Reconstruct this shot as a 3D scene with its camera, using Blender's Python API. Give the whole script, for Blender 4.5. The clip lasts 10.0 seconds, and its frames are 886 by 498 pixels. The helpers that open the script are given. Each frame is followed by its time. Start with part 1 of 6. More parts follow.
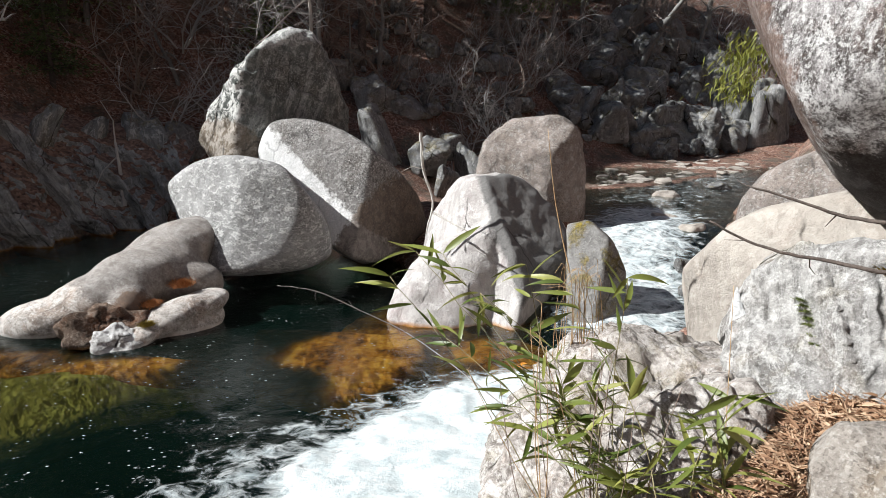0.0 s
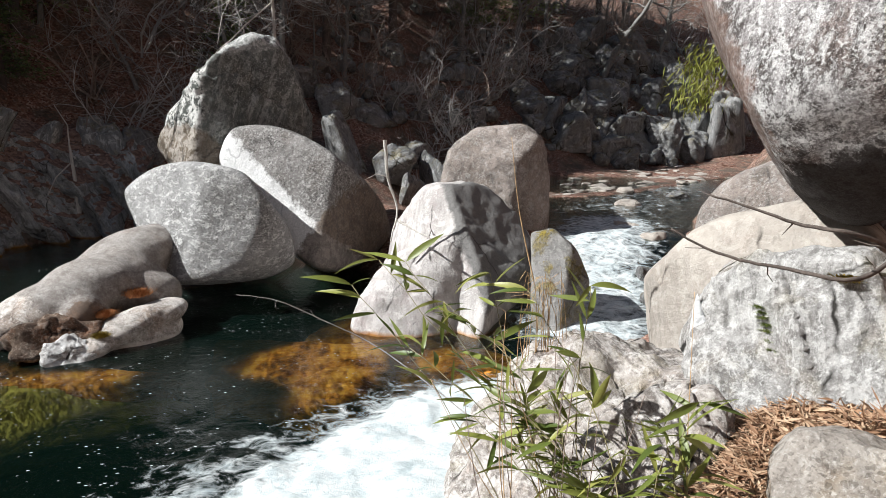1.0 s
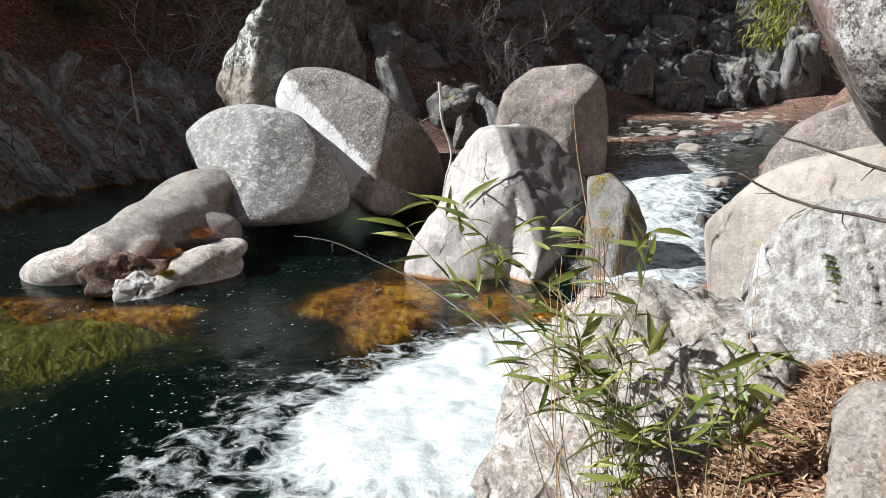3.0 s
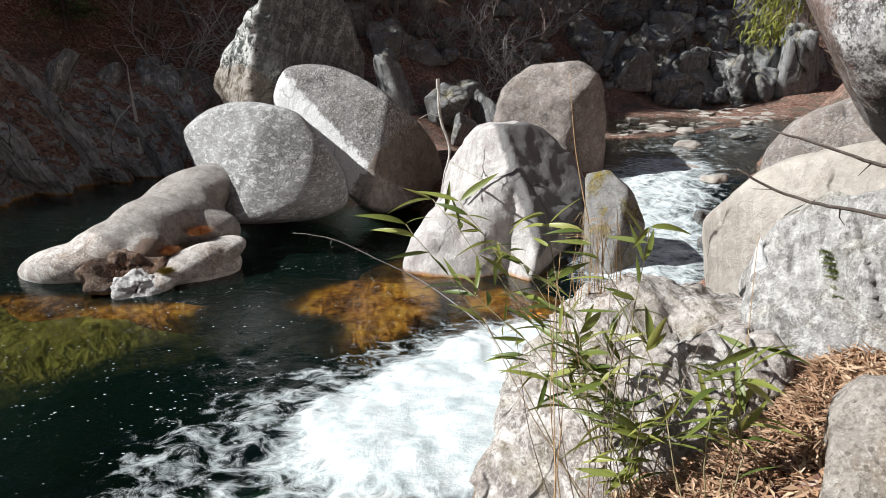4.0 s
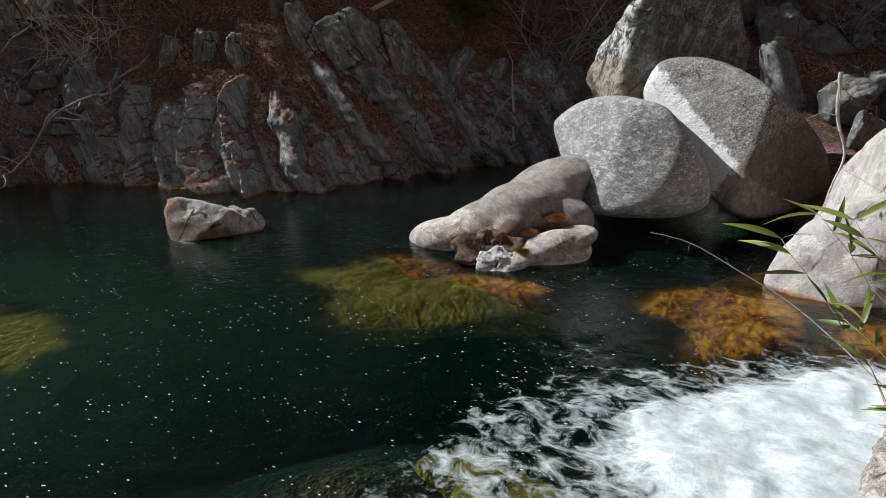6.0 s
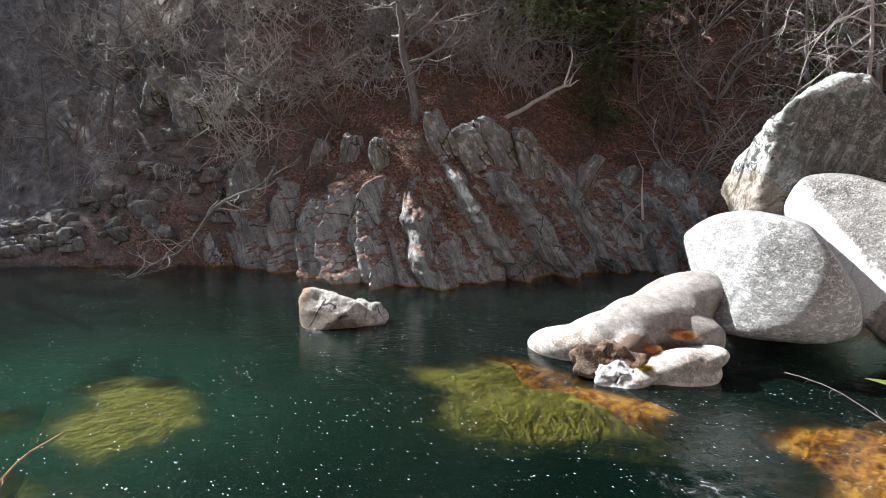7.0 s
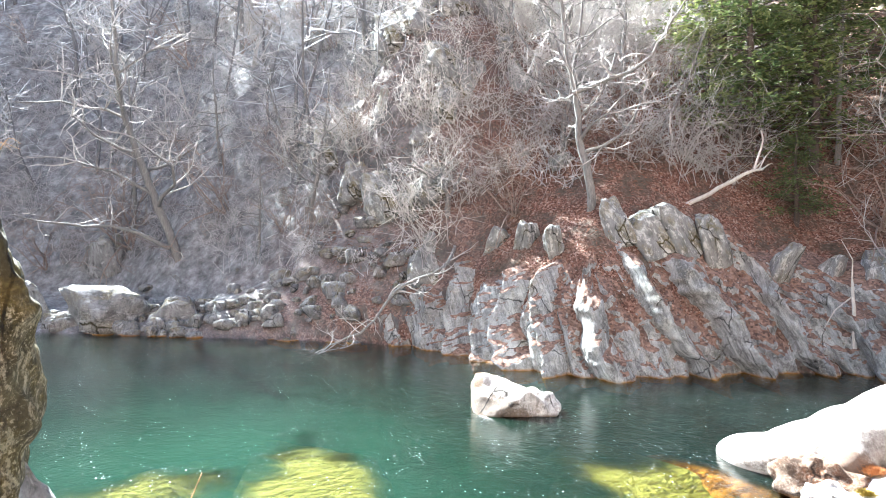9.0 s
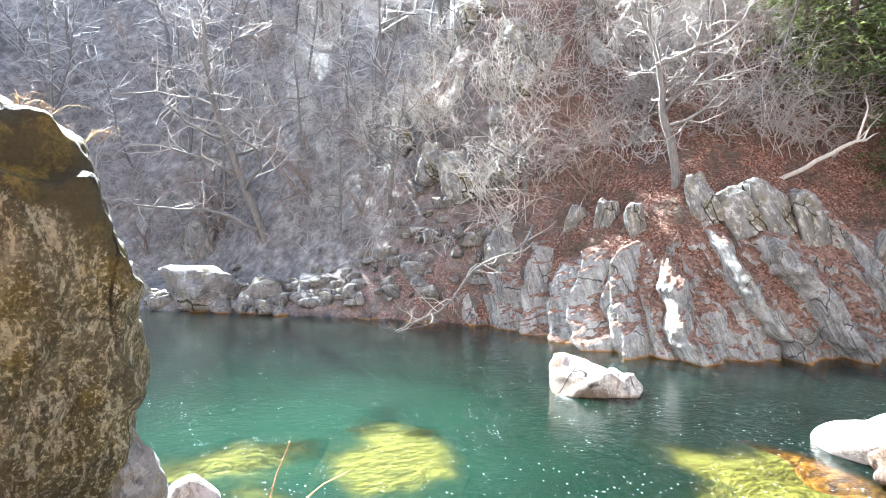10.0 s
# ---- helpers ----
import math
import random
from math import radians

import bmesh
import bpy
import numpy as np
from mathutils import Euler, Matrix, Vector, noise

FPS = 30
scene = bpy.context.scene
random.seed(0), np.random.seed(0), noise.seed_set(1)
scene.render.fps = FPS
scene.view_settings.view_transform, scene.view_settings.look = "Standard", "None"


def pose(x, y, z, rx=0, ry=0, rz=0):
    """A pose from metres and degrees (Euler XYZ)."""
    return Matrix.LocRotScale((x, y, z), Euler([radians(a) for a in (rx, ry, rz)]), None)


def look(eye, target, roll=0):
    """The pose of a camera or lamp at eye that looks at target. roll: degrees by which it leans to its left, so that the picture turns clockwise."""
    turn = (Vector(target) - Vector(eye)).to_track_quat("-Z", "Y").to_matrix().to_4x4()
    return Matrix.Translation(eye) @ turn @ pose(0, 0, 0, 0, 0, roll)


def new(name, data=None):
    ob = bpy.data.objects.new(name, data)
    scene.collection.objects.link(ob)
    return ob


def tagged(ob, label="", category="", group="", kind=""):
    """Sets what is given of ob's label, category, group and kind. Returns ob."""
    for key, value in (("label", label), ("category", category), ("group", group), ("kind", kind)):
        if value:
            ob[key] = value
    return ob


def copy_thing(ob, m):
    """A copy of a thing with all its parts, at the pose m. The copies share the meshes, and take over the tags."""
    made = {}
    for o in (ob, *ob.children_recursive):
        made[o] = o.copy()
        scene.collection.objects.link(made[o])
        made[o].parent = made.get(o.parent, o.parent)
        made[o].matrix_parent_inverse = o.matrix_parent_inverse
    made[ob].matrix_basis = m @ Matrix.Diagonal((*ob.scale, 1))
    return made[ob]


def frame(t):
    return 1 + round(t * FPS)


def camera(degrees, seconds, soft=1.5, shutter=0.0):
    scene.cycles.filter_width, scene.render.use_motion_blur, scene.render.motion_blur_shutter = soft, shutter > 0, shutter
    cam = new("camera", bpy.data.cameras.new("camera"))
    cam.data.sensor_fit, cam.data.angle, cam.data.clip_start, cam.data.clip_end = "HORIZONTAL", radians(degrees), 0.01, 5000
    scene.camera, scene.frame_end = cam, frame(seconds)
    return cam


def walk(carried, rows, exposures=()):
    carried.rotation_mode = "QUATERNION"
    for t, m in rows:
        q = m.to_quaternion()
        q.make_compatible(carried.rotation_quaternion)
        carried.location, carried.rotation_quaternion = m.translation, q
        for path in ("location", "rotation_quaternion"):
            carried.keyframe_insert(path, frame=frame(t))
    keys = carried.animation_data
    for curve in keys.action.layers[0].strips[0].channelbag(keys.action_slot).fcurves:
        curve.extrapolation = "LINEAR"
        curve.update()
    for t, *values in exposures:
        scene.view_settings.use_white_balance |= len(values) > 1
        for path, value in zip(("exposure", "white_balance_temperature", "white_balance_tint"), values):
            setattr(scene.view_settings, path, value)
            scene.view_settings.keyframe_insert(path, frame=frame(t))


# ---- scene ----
cam = camera(69.5, 10.0, soft=0.5)
# seconds, place, heading to the left of +y, pitch, roll
PATH = [
    (0.0, -0.002, 0.029, 3.100, 0.28, -12.17, 0.05),
    (0.5, 0.001, 0.031, 3.094, -0.02, -11.66, 0.19),
    (1.0, 0.011, 0.071, 3.090, -2.88, -11.41, 0.66),
    (1.5, 0.006, 0.079, 3.089, -1.41, -12.28, 0.54),
    (2.0, -0.005, 0.083, 3.084, 0.67, -13.87, 0.46),
    (2.5, -0.004, 0.088, 3.080, 1.96, -15.87, 0.28),
    (4.0, -0.006, 0.077, 3.075, 1.75, -16.63, 0.17),
    (4.5, -0.017, 0.068, 3.071, 2.03, -16.57, 0.23),
    (5.0, -0.042, 0.046, 3.085, 6.31, -16.95, -0.36),
    (5.5, -0.081, 0.040, 3.088, 18.76, -17.43, -1.52),
    (6.0, -0.051, -0.004, 3.125, 33.33, -17.04, -1.37),
    (7.5, 0.040, -0.049, 3.374, 46.50, -2.87, 0.50),
    (8.0, 0.067, -0.125, 3.386, 49.78, 1.32, 0.48),
    (8.5, 0.039, -0.121, 3.366, 55.17, 0.01, 0.65),
    (9.0, 0.014, -0.095, 3.363, 59.72, -0.94, 0.14),
    (9.5, 0.016, -0.091, 3.341, 63.85, -1.76, -0.11),
    (10.0, 0.026, -0.098, 3.351, 66.67, -2.71, -0.41)
]


def held(x, y, z, yaw, pitch, roll):
    return pose(x, y, z, 90 + pitch, 0, yaw) @ pose(0, 0, 0, 0, 0, roll)


walk(cam, [(t, held(*p)) for t, *p in PATH],
     exposures=[(0.0, 0.86, 6100, 8), (2.5, 0.86, 6100, 8), (4.5, 0.7, 6100, 8), (5.5, 0.5, 6050, 8), (6.2, 0.4, 6050, 8), (7.3, 2.4, 6000, 7), (8.0, 3.1, 5850, 5), (8.8, 3.9, 5750, 4), (10.0, 4.0, 5750, 4)])

# ---- light ----
SUN_TURN, SUN_RISE = 98.0, 41.0          # degrees to the left of +y, degrees above the horizon
sun_way = Vector((-math.sin(radians(SUN_TURN)) * math.cos(radians(SUN_RISE)), math.cos(radians(SUN_TURN)) * math.cos(radians(SUN_RISE)), math.sin(radians(SUN_RISE))))
world = bpy.data.worlds.new("sky")
scene.world = world
world.use_nodes = True
wn = world.node_tree.nodes
sky = wn.new("ShaderNodeTexSky")
sky.sky_type, sky.sun_disc = "NISHITA", False
sky.sun_elevation, sky.sun_rotation = radians(SUN_RISE), radians(-SUN_TURN)
world.node_tree.links.new(sky.outputs["Color"], wn["Background"].inputs["Color"])
wn["Background"].inputs["Strength"].default_value = 0.028
sun = new("sun", bpy.data.lights.new("sun", "SUN"))
sun.data.energy, sun.data.angle, sun.data.color = 5.0, radians(0.5), (1.0, 0.96, 0.9)
sun.matrix_world = look(sun_way * 60, (0, 0, 0))

# ---- materials ----
class Nodes:
    """A short way to wire a node material."""

    def __init__(self, name):
        self.m = bpy.data.materials.new(name)
        self.m.use_nodes = True
        self.t = self.m.node_tree
        self.bsdf = self.t.nodes["Principled BSDF"]
        self.out = self.t.nodes["Material Output"]

    def n(self, kind, ins=None, **attrs):
        node = self.t.nodes.new("ShaderNode" + kind)
        for k, v in attrs.items():
            if k == "operation":
                node.operation = v
            elif k == "blend_type":
                node.blend_type = v
            elif k == "data_type":
                node.data_type = v
            elif k == "attribute_name":
                node.attribute_name = v
            elif k == "feature":
                node.feature = v
        for k, v in (ins or {}).items():
            if isinstance(v, bpy.types.NodeSocket):
                self.t.links.new(v, node.inputs[k])
            else:
                node.inputs[k].default_value = v
        return node

    def where(self, scale=(1, 1, 1), turn=(0, 0, 0), kind="Object"):
        c = self.n("TexCoord").outputs[kind]
        return self.n("Mapping", {"Vector": c, "Scale": scale, "Rotation": turn}).outputs[0]

    def along(self, scale, turn):
        """Coordinates turned first and stretched after, for bands that lie askew."""
        c = self.n("Mapping", {"Vector": self.n("TexCoord").outputs["Object"], "Rotation": turn}).outputs[0]
        return self.n("Mapping", {"Vector": c, "Scale": scale}).outputs[0]

    def noise(self, scale, detail=5, rough=0.6, at=None, distort=0.0):
        ins = {"Scale": scale, "Detail": detail, "Roughness": rough, "Distortion": distort}
        ins["Vector"] = at if at is not None else self.where()
        return self.n("TexNoise", ins).outputs["Fac"]

    def ramp(self, fac, *stops):
        r = self.n("ValToRGB", {"Fac": fac})
        e = r.color_ramp.elements
        for i, (p, c) in enumerate(stops):
            el = e[i] if i < 2 else e.new(p)
            el.position = p
            el.color = (c, c, c, 1) if isinstance(c, (int, float)) else (*c, 1)
        return r.outputs["Color"]

    def mix(self, fac, a, b, how="MIX"):
        node = self.n("MixRGB", blend_type=how)
        for k, v in (("Fac", fac), ("Color1", a), ("Color2", b)):
            if isinstance(v, bpy.types.NodeSocket):
                self.t.links.new(v, node.inputs[k])
            elif k == "Fac":
                node.inputs[k].default_value = v
            else:
                node.inputs[k].default_value = (*v, 1)
        return node.outputs["Color"]

    def math(self, op, a, b=0.0):
        node = self.n("Math", operation=op)
        for i, v in enumerate((a, b)):
            if isinstance(v, bpy.types.NodeSocket):
                self.t.links.new(v, node.inputs[i])
            else:
                node.inputs[i].default_value = v
        return node.outputs[0]

    def bump(self, height, strength=0.5, distance=0.02, under=None):
        ins = {"Height": height, "Strength": strength, "Distance": distance}
        if under is not None:
            ins["Normal"] = under
        return self.n("Bump", ins).outputs[0]

    def finish(self, color, rough=0.8, normal=None, metal=0.0, spec=0.5):
        for k, v in (("Base Color", color), ("Roughness", rough), ("Normal", normal), ("Metallic", metal), ("Specular IOR Level", spec)):
            if v is None:
                continue
            if isinstance(v, bpy.types.NodeSocket):
                self.t.links.new(v, self.bsdf.inputs[k])
            else:
                self.bsdf.inputs[k].default_value = (*v, 1) if isinstance(v, tuple) else v
        return self.m


def granite(name, base, dark, pale, speckle=0.5, stain=0.5, lichen=0.35, streak=0.0, moss=0.0, warm=(0.34, 0.26, 0.19), warmth=0.25, blotch=9.0, rough=0.85, zones=(), crack=0.35, lie=(0.12, 0.1, 0.0), squash=1.0, close=1.0, band=None, leaves=0.0, relief=1.0, ragged_edge=0.6):
    """Weathered river granite: crystals, weather stains, pale lichen crusts, streaks running down, cracks, a wet band
    at the waterline.
    zones: (direction, distance from the middle, colour, strength) of a flank coloured apart: its own skin on some
    stones, painted light and shade on others."""
    s = Nodes(name)
    big = s.noise(0.8, 5, 0.6)
    mid = s.noise(4.0, 8, 0.68)
    grain = s.n("SeparateXYZ", {0: s.n("TexVoronoi", {"Scale": 55.0, "Vector": s.where()}).outputs["Color"]}).outputs["X"]
    fine = s.noise(32.0 * close, 6, 0.75)
    c = s.mix(s.ramp(big, (0.36, 0.0), (0.62, 1.0)), base, tuple(0.6 * b for b in base))
    c = s.mix(s.math("MULTIPLY", s.ramp(s.noise(1.7, 6, 0.65), (0.48, 0.0), (0.64, 1.0)), warmth), c, warm)
    c = s.mix(s.math("MULTIPLY", s.ramp(mid, (0.47, 0.0), (0.62, 1.0)), stain), c, dark)
    if streak:
        drip = s.noise(3.4 * close, 8, 0.72, s.along((1.6, 1.6, 0.2), lie))
        c = s.mix(s.math("MULTIPLY", s.ramp(drip, (0.48, 0.0), (0.58, 1.0)), streak), c, tuple(0.6 * d for d in dark))
        wash = s.noise(2.6 * close, 8, 0.72, s.along((1.9, 1.9, 0.25), lie), 0.2)
        c = s.mix(s.math("MULTIPLY", s.ramp(wash, (0.52, 0.0), (0.6, 1.0)), streak * 0.8), c, pale)
    spots = s.noise(blotch, 8, 0.74, s.where((1, 1, squash)), 0.5)
    c = s.mix(s.math("MULTIPLY", s.ramp(spots, (0.52, 0.0), (0.58, 1.0)), lichen), c, pale)
    patchy = s.math("MULTIPLY", s.ramp(s.noise(1.3, 5, 0.65), (0.36, 0.35), (0.6, 1.0)), speckle)
    c = s.mix(s.math("MULTIPLY", s.ramp(fine, (0.54, 0.0), (0.6, 1.0)), s.math("MULTIPLY", patchy, 0.8)), c, pale)
    c = s.mix(s.math("MULTIPLY", s.ramp(fine, (0.38, 1.0), (0.44, 0.0)), patchy), c, tuple(0.6 * d for d in dark))
    c = s.mix(s.math("MULTIPLY", s.ramp(grain, (0.08, 1.0), (0.14, 0.0)), s.math("MULTIPLY", patchy, 0.8)), c, tuple(0.4 * d for d in dark))
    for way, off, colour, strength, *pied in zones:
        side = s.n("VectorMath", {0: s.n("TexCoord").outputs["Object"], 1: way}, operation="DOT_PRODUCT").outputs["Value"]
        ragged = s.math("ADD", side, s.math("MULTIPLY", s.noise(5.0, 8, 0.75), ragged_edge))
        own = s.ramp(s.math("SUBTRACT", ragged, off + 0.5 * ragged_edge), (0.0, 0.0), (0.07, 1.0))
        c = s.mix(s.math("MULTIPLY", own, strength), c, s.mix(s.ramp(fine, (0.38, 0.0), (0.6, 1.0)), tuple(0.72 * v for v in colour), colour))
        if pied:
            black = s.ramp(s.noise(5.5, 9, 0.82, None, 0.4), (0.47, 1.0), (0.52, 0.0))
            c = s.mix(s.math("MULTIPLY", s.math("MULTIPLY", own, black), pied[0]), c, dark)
    if crack:
        bent = s.n("MixRGB", {"Fac": 0.25, "Color1": s.where((1, 1, 0.6)), "Color2": s.n("TexNoise", {"Scale": 2.0, "Detail": 6, "Vector": s.where()}).outputs["Color"]}).outputs[0]
        edge = s.n("TexVoronoi", {"Scale": 1.1, "Vector": bent}, feature="DISTANCE_TO_EDGE").outputs["Distance"]
        line_at = s.math("MULTIPLY", s.ramp(edge, (0.0, 1.0), (0.016, 0.0)), s.ramp(s.noise(1.1, 3), (0.46, 0.0), (0.56, 1.0)))
        c = s.mix(s.math("MULTIPLY", line_at, crack * 2), c, tuple(0.3 * d for d in dark))
    if moss:
        up = s.n("SeparateXYZ", {0: s.n("NewGeometry").outputs["Normal"]}).outputs["Z"]
        m = s.math("MULTIPLY", s.ramp(s.noise(2.6, 7, 0.72), (0.5, 0.0), (0.58, 1.0)), s.ramp(up, (0.0, 0.35), (0.6, 1.0)))
        c = s.mix(s.math("MULTIPLY", m, moss), c, s.mix(s.ramp(fine, (0.4, 0.0), (0.6, 1.0)), (0.10, 0.075, 0.015), (0.26, 0.20, 0.04)))
    if leaves:
        up = s.n("SeparateXYZ", {0: s.n("NewGeometry").outputs["Normal"]}).outputs["Z"]
        lodged = s.math("ADD", s.math("ADD", up, s.math("MULTIPLY", s.n("Attribute", attribute_name="gully").outputs["Fac"], 0.45)), s.math("MULTIPLY", s.noise(1.2, 6, 0.7), 0.6))
        lodged = s.ramp(lodged, (0.98, 0.0), (1.05, 1.0))
        leaf = s.n("SeparateXYZ", {0: s.n("TexVoronoi", {"Scale": 16.0, "Vector": s.where()}).outputs["Color"]}).outputs["X"]
        c = s.mix(s.math("MULTIPLY", lodged, leaves), c, s.ramp(leaf, (0.0, (0.085, 0.043, 0.03)), (0.5, (0.22, 0.118, 0.08)), (1.0, (0.37, 0.23, 0.17))))
    # the washed, wet band just over the water
    z = s.n("SeparateXYZ", {0: s.n("NewGeometry").outputs["Position"]}).outputs["Z"]
    level = s.math("ADD", z, s.math("MULTIPLY", s.noise(2.5, 5, 0.6), 0.14))
    wet = s.ramp(level, (0.07, 1.0), (0.13, 0.0))
    lo, hi = band or ((0.22, 0.08, 0.01), (0.52, 0.25, 0.04))
    weed = s.ramp(s.noise(2.2, 5, 0.6), (0.3, lo), (0.7, hi))
    c = s.mix(s.math("MULTIPLY", wet, 0.9), c, weed)
    r = s.mix(wet, (rough,) * 3, (0.25,) * 3)
    b = s.bump(s.noise(2.4, 6, 0.6), 0.55 * relief, 0.16)
    b = s.bump(mid, 0.65 * relief, 0.06, b)
    b = s.bump(fine, min(0.8, 1.2 * relief), 0.022, b)
    if crack:
        b = s.bump(line_at, -0.6, 0.03, b)
    return s.finish(c, r, b, spec=0.25)


def plain_noise(name, stops, scale, rough=0.85, bump=0.4, at_scale=(1, 1, 1), detail=7, fine=40.0, laid=False):
    s = Nodes(name)
    spot = s.n("NewGeometry").outputs["Position"] if laid else None
    k = s.noise(scale, detail, 0.65, spot if laid else s.where(at_scale))
    f = s.noise(fine, 4, 0.7, spot)
    c = s.ramp(s.math("ADD", s.math("MULTIPLY", k, 0.7), s.math("MULTIPLY", f, 0.3)), *stops)
    return s.finish(c, rough, s.bump(s.math("ADD", k, f), bump, 0.02), spec=0.3)


mat_round = granite("speckled_granite", (0.39, 0.385, 0.38), (0.14, 0.138, 0.136), (0.69, 0.685, 0.67), 0.65, 0.4, 0.7, warmth=0.04, blotch=8, crack=0.1, squash=1.9)
mat_saddle = granite("weathered_granite", (0.33, 0.28, 0.25), (0.085, 0.08, 0.077), (0.58, 0.57, 0.55), 0.6, 0.5, 0.3, warmth=0.2)
mat_mossy = granite("moss_patched_granite", (0.31, 0.30, 0.29), (0.085, 0.08, 0.075), (0.52, 0.51, 0.48), 0.4, 0.5, 0.25, moss=1.0)
# Pale flank mixes bare stone with painted sunlight; lower right mixes rust with shade.
mat_band = granite("bare_lit_flank_granite", (0.27, 0.255, 0.245), (0.055, 0.05, 0.047), (0.60, 0.59, 0.57), 0.9, 0.45, 0.35, warmth=0.1, blotch=12, crack=0.2, zones=[((-0.69, -0.10, -0.72), 0.2, (0.82, 0.815, 0.81), 0.95), ((0.8, -0.3, -0.5), 0.66, (0.17, 0.12, 0.085), 0.75, 0.4)])
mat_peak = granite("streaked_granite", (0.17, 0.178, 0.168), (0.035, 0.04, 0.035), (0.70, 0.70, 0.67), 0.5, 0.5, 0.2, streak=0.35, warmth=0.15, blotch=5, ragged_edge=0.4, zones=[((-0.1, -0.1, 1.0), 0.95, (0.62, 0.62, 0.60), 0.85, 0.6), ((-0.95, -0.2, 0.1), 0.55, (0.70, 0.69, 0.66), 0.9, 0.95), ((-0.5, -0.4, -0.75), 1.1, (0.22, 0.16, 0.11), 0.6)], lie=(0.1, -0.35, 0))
# The dark zone puts the upper right face's shade, with some weathering, into colour.
mat_ridge = granite("shade_toned_granite", (0.58, 0.55, 0.53), (0.27, 0.24, 0.23), (0.76, 0.74, 0.72), 0.25, 0.35, 0.4, streak=0.3, warm=(0.48, 0.38, 0.37), warmth=0.35, blotch=5, crack=0.7, relief=0.8, ragged_edge=0.25, zones=[((0.55, -0.53, 0.64), 0.62, (0.17, 0.165, 0.16), 0.95)])
mat_tan = granite("tan_granite", (0.48, 0.435, 0.385), (0.20, 0.165, 0.14), (0.64, 0.60, 0.55), 0.15, 0.3, 0.25, streak=0.15, warm=(0.44, 0.34, 0.27), warmth=0.3, blotch=4, crack=0.6, relief=0.55)
mat_slab = granite("smooth_tan_granite", (0.56, 0.515, 0.475), (0.13, 0.105, 0.09), (0.76, 0.74, 0.71), 0.5, 0.5, 0.35, streak=0.4, warm=(0.36, 0.25, 0.18), warmth=0.55, blotch=6, crack=0.15, band=((0.40, 0.34, 0.29), (0.85, 0.84, 0.82)), relief=0.45, lie=(0.2, 1.2, 0.2), zones=[((0.45, 0.35, 0.82), 0.6, (0.20, 0.185, 0.175), 0.6, 0.3), ((0.55, -0.80, -0.1), 0.8, (0.15, 0.085, 0.05), 0.8, 0.5)])
mat_hollow = granite("brown_stained_granite", (0.16, 0.11, 0.08), (0.05, 0.03, 0.02), (0.42, 0.36, 0.30), 0.6, 0.6, 0.35, warm=(0.26, 0.11, 0.05), warmth=0.8, blotch=7, crack=0.5)
mat_crust = granite("white_crusted_rock", (0.62, 0.61, 0.60), (0.12, 0.10, 0.09), (0.84, 0.84, 0.83), 0.5, 0.45, 0.6, warmth=0.15, blotch=6, crack=0.9, band=((0.5, 0.48, 0.45), (0.85, 0.85, 0.84)))
mat_streak = granite("white_streaked_granite", (0.50, 0.485, 0.47), (0.12, 0.11, 0.10), (0.80, 0.79, 0.77), 0.45, 0.4, 0.4, streak=0.5, warm=(0.44, 0.36, 0.31), warmth=0.45, blotch=13, moss=0.2, crack=1.0, lie=(0.05, 0.12, 0.0), close=2.2)
mat_corner = granite("dusty_tan_granite", (0.40, 0.36, 0.32), (0.15, 0.12, 0.095), (0.60, 0.57, 0.53), 0.7, 0.6, 0.3, warm=(0.34, 0.25, 0.15), warmth=0.6, blotch=7, crack=0.9, close=1.6)
mat_bright = granite("lichened_pale_granite", (0.52, 0.51, 0.50), (0.17, 0.165, 0.16), (0.80, 0.79, 0.77), 0.3, 0.4, 0.6, streak=0.6, warmth=0.2, blotch=5, moss=0.3, crack=0.7)
# Dark lower front: the hollow's shade and wet stone put into the colour.
mat_pool = granite("rust_flanked_white_granite", (0.50, 0.47, 0.44), (0.12, 0.10, 0.085), (0.80, 0.79, 0.77), 0.4, 0.5, 0.5, streak=0.4, warm=(0.42, 0.30, 0.20), warmth=0.5, blotch=6, crack=0.8, zones=[((-0.75, -0.6, 0.25), 0.38, (0.36, 0.24, 0.14), 0.8, 0.3), ((0.3, -0.75, -0.6), 0.22, (0.12, 0.085, 0.055), 0.8, 0.5)], band=((0.05, 0.04, 0.03), (0.22, 0.15, 0.08)))
mat_ledge = granite("layered_grey_granite", (0.50, 0.455, 0.42), (0.14, 0.115, 0.10), (0.76, 0.73, 0.70), 0.5, 0.55, 0.45, streak=0.7, warm=(0.48, 0.37, 0.31), warmth=0.55, blotch=11, moss=0.25, crack=1.0, lie=(0.3, 0.7, 0.2), close=1.8)
# Near-black underside: the overhang's shade and a dark stain in one colour.
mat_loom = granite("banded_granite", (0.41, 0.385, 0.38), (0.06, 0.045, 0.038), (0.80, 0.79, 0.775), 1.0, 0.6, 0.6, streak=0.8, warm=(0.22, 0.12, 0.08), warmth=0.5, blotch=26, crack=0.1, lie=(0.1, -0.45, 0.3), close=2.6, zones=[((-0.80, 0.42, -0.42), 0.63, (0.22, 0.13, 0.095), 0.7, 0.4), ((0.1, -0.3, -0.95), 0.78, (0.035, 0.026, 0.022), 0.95)])
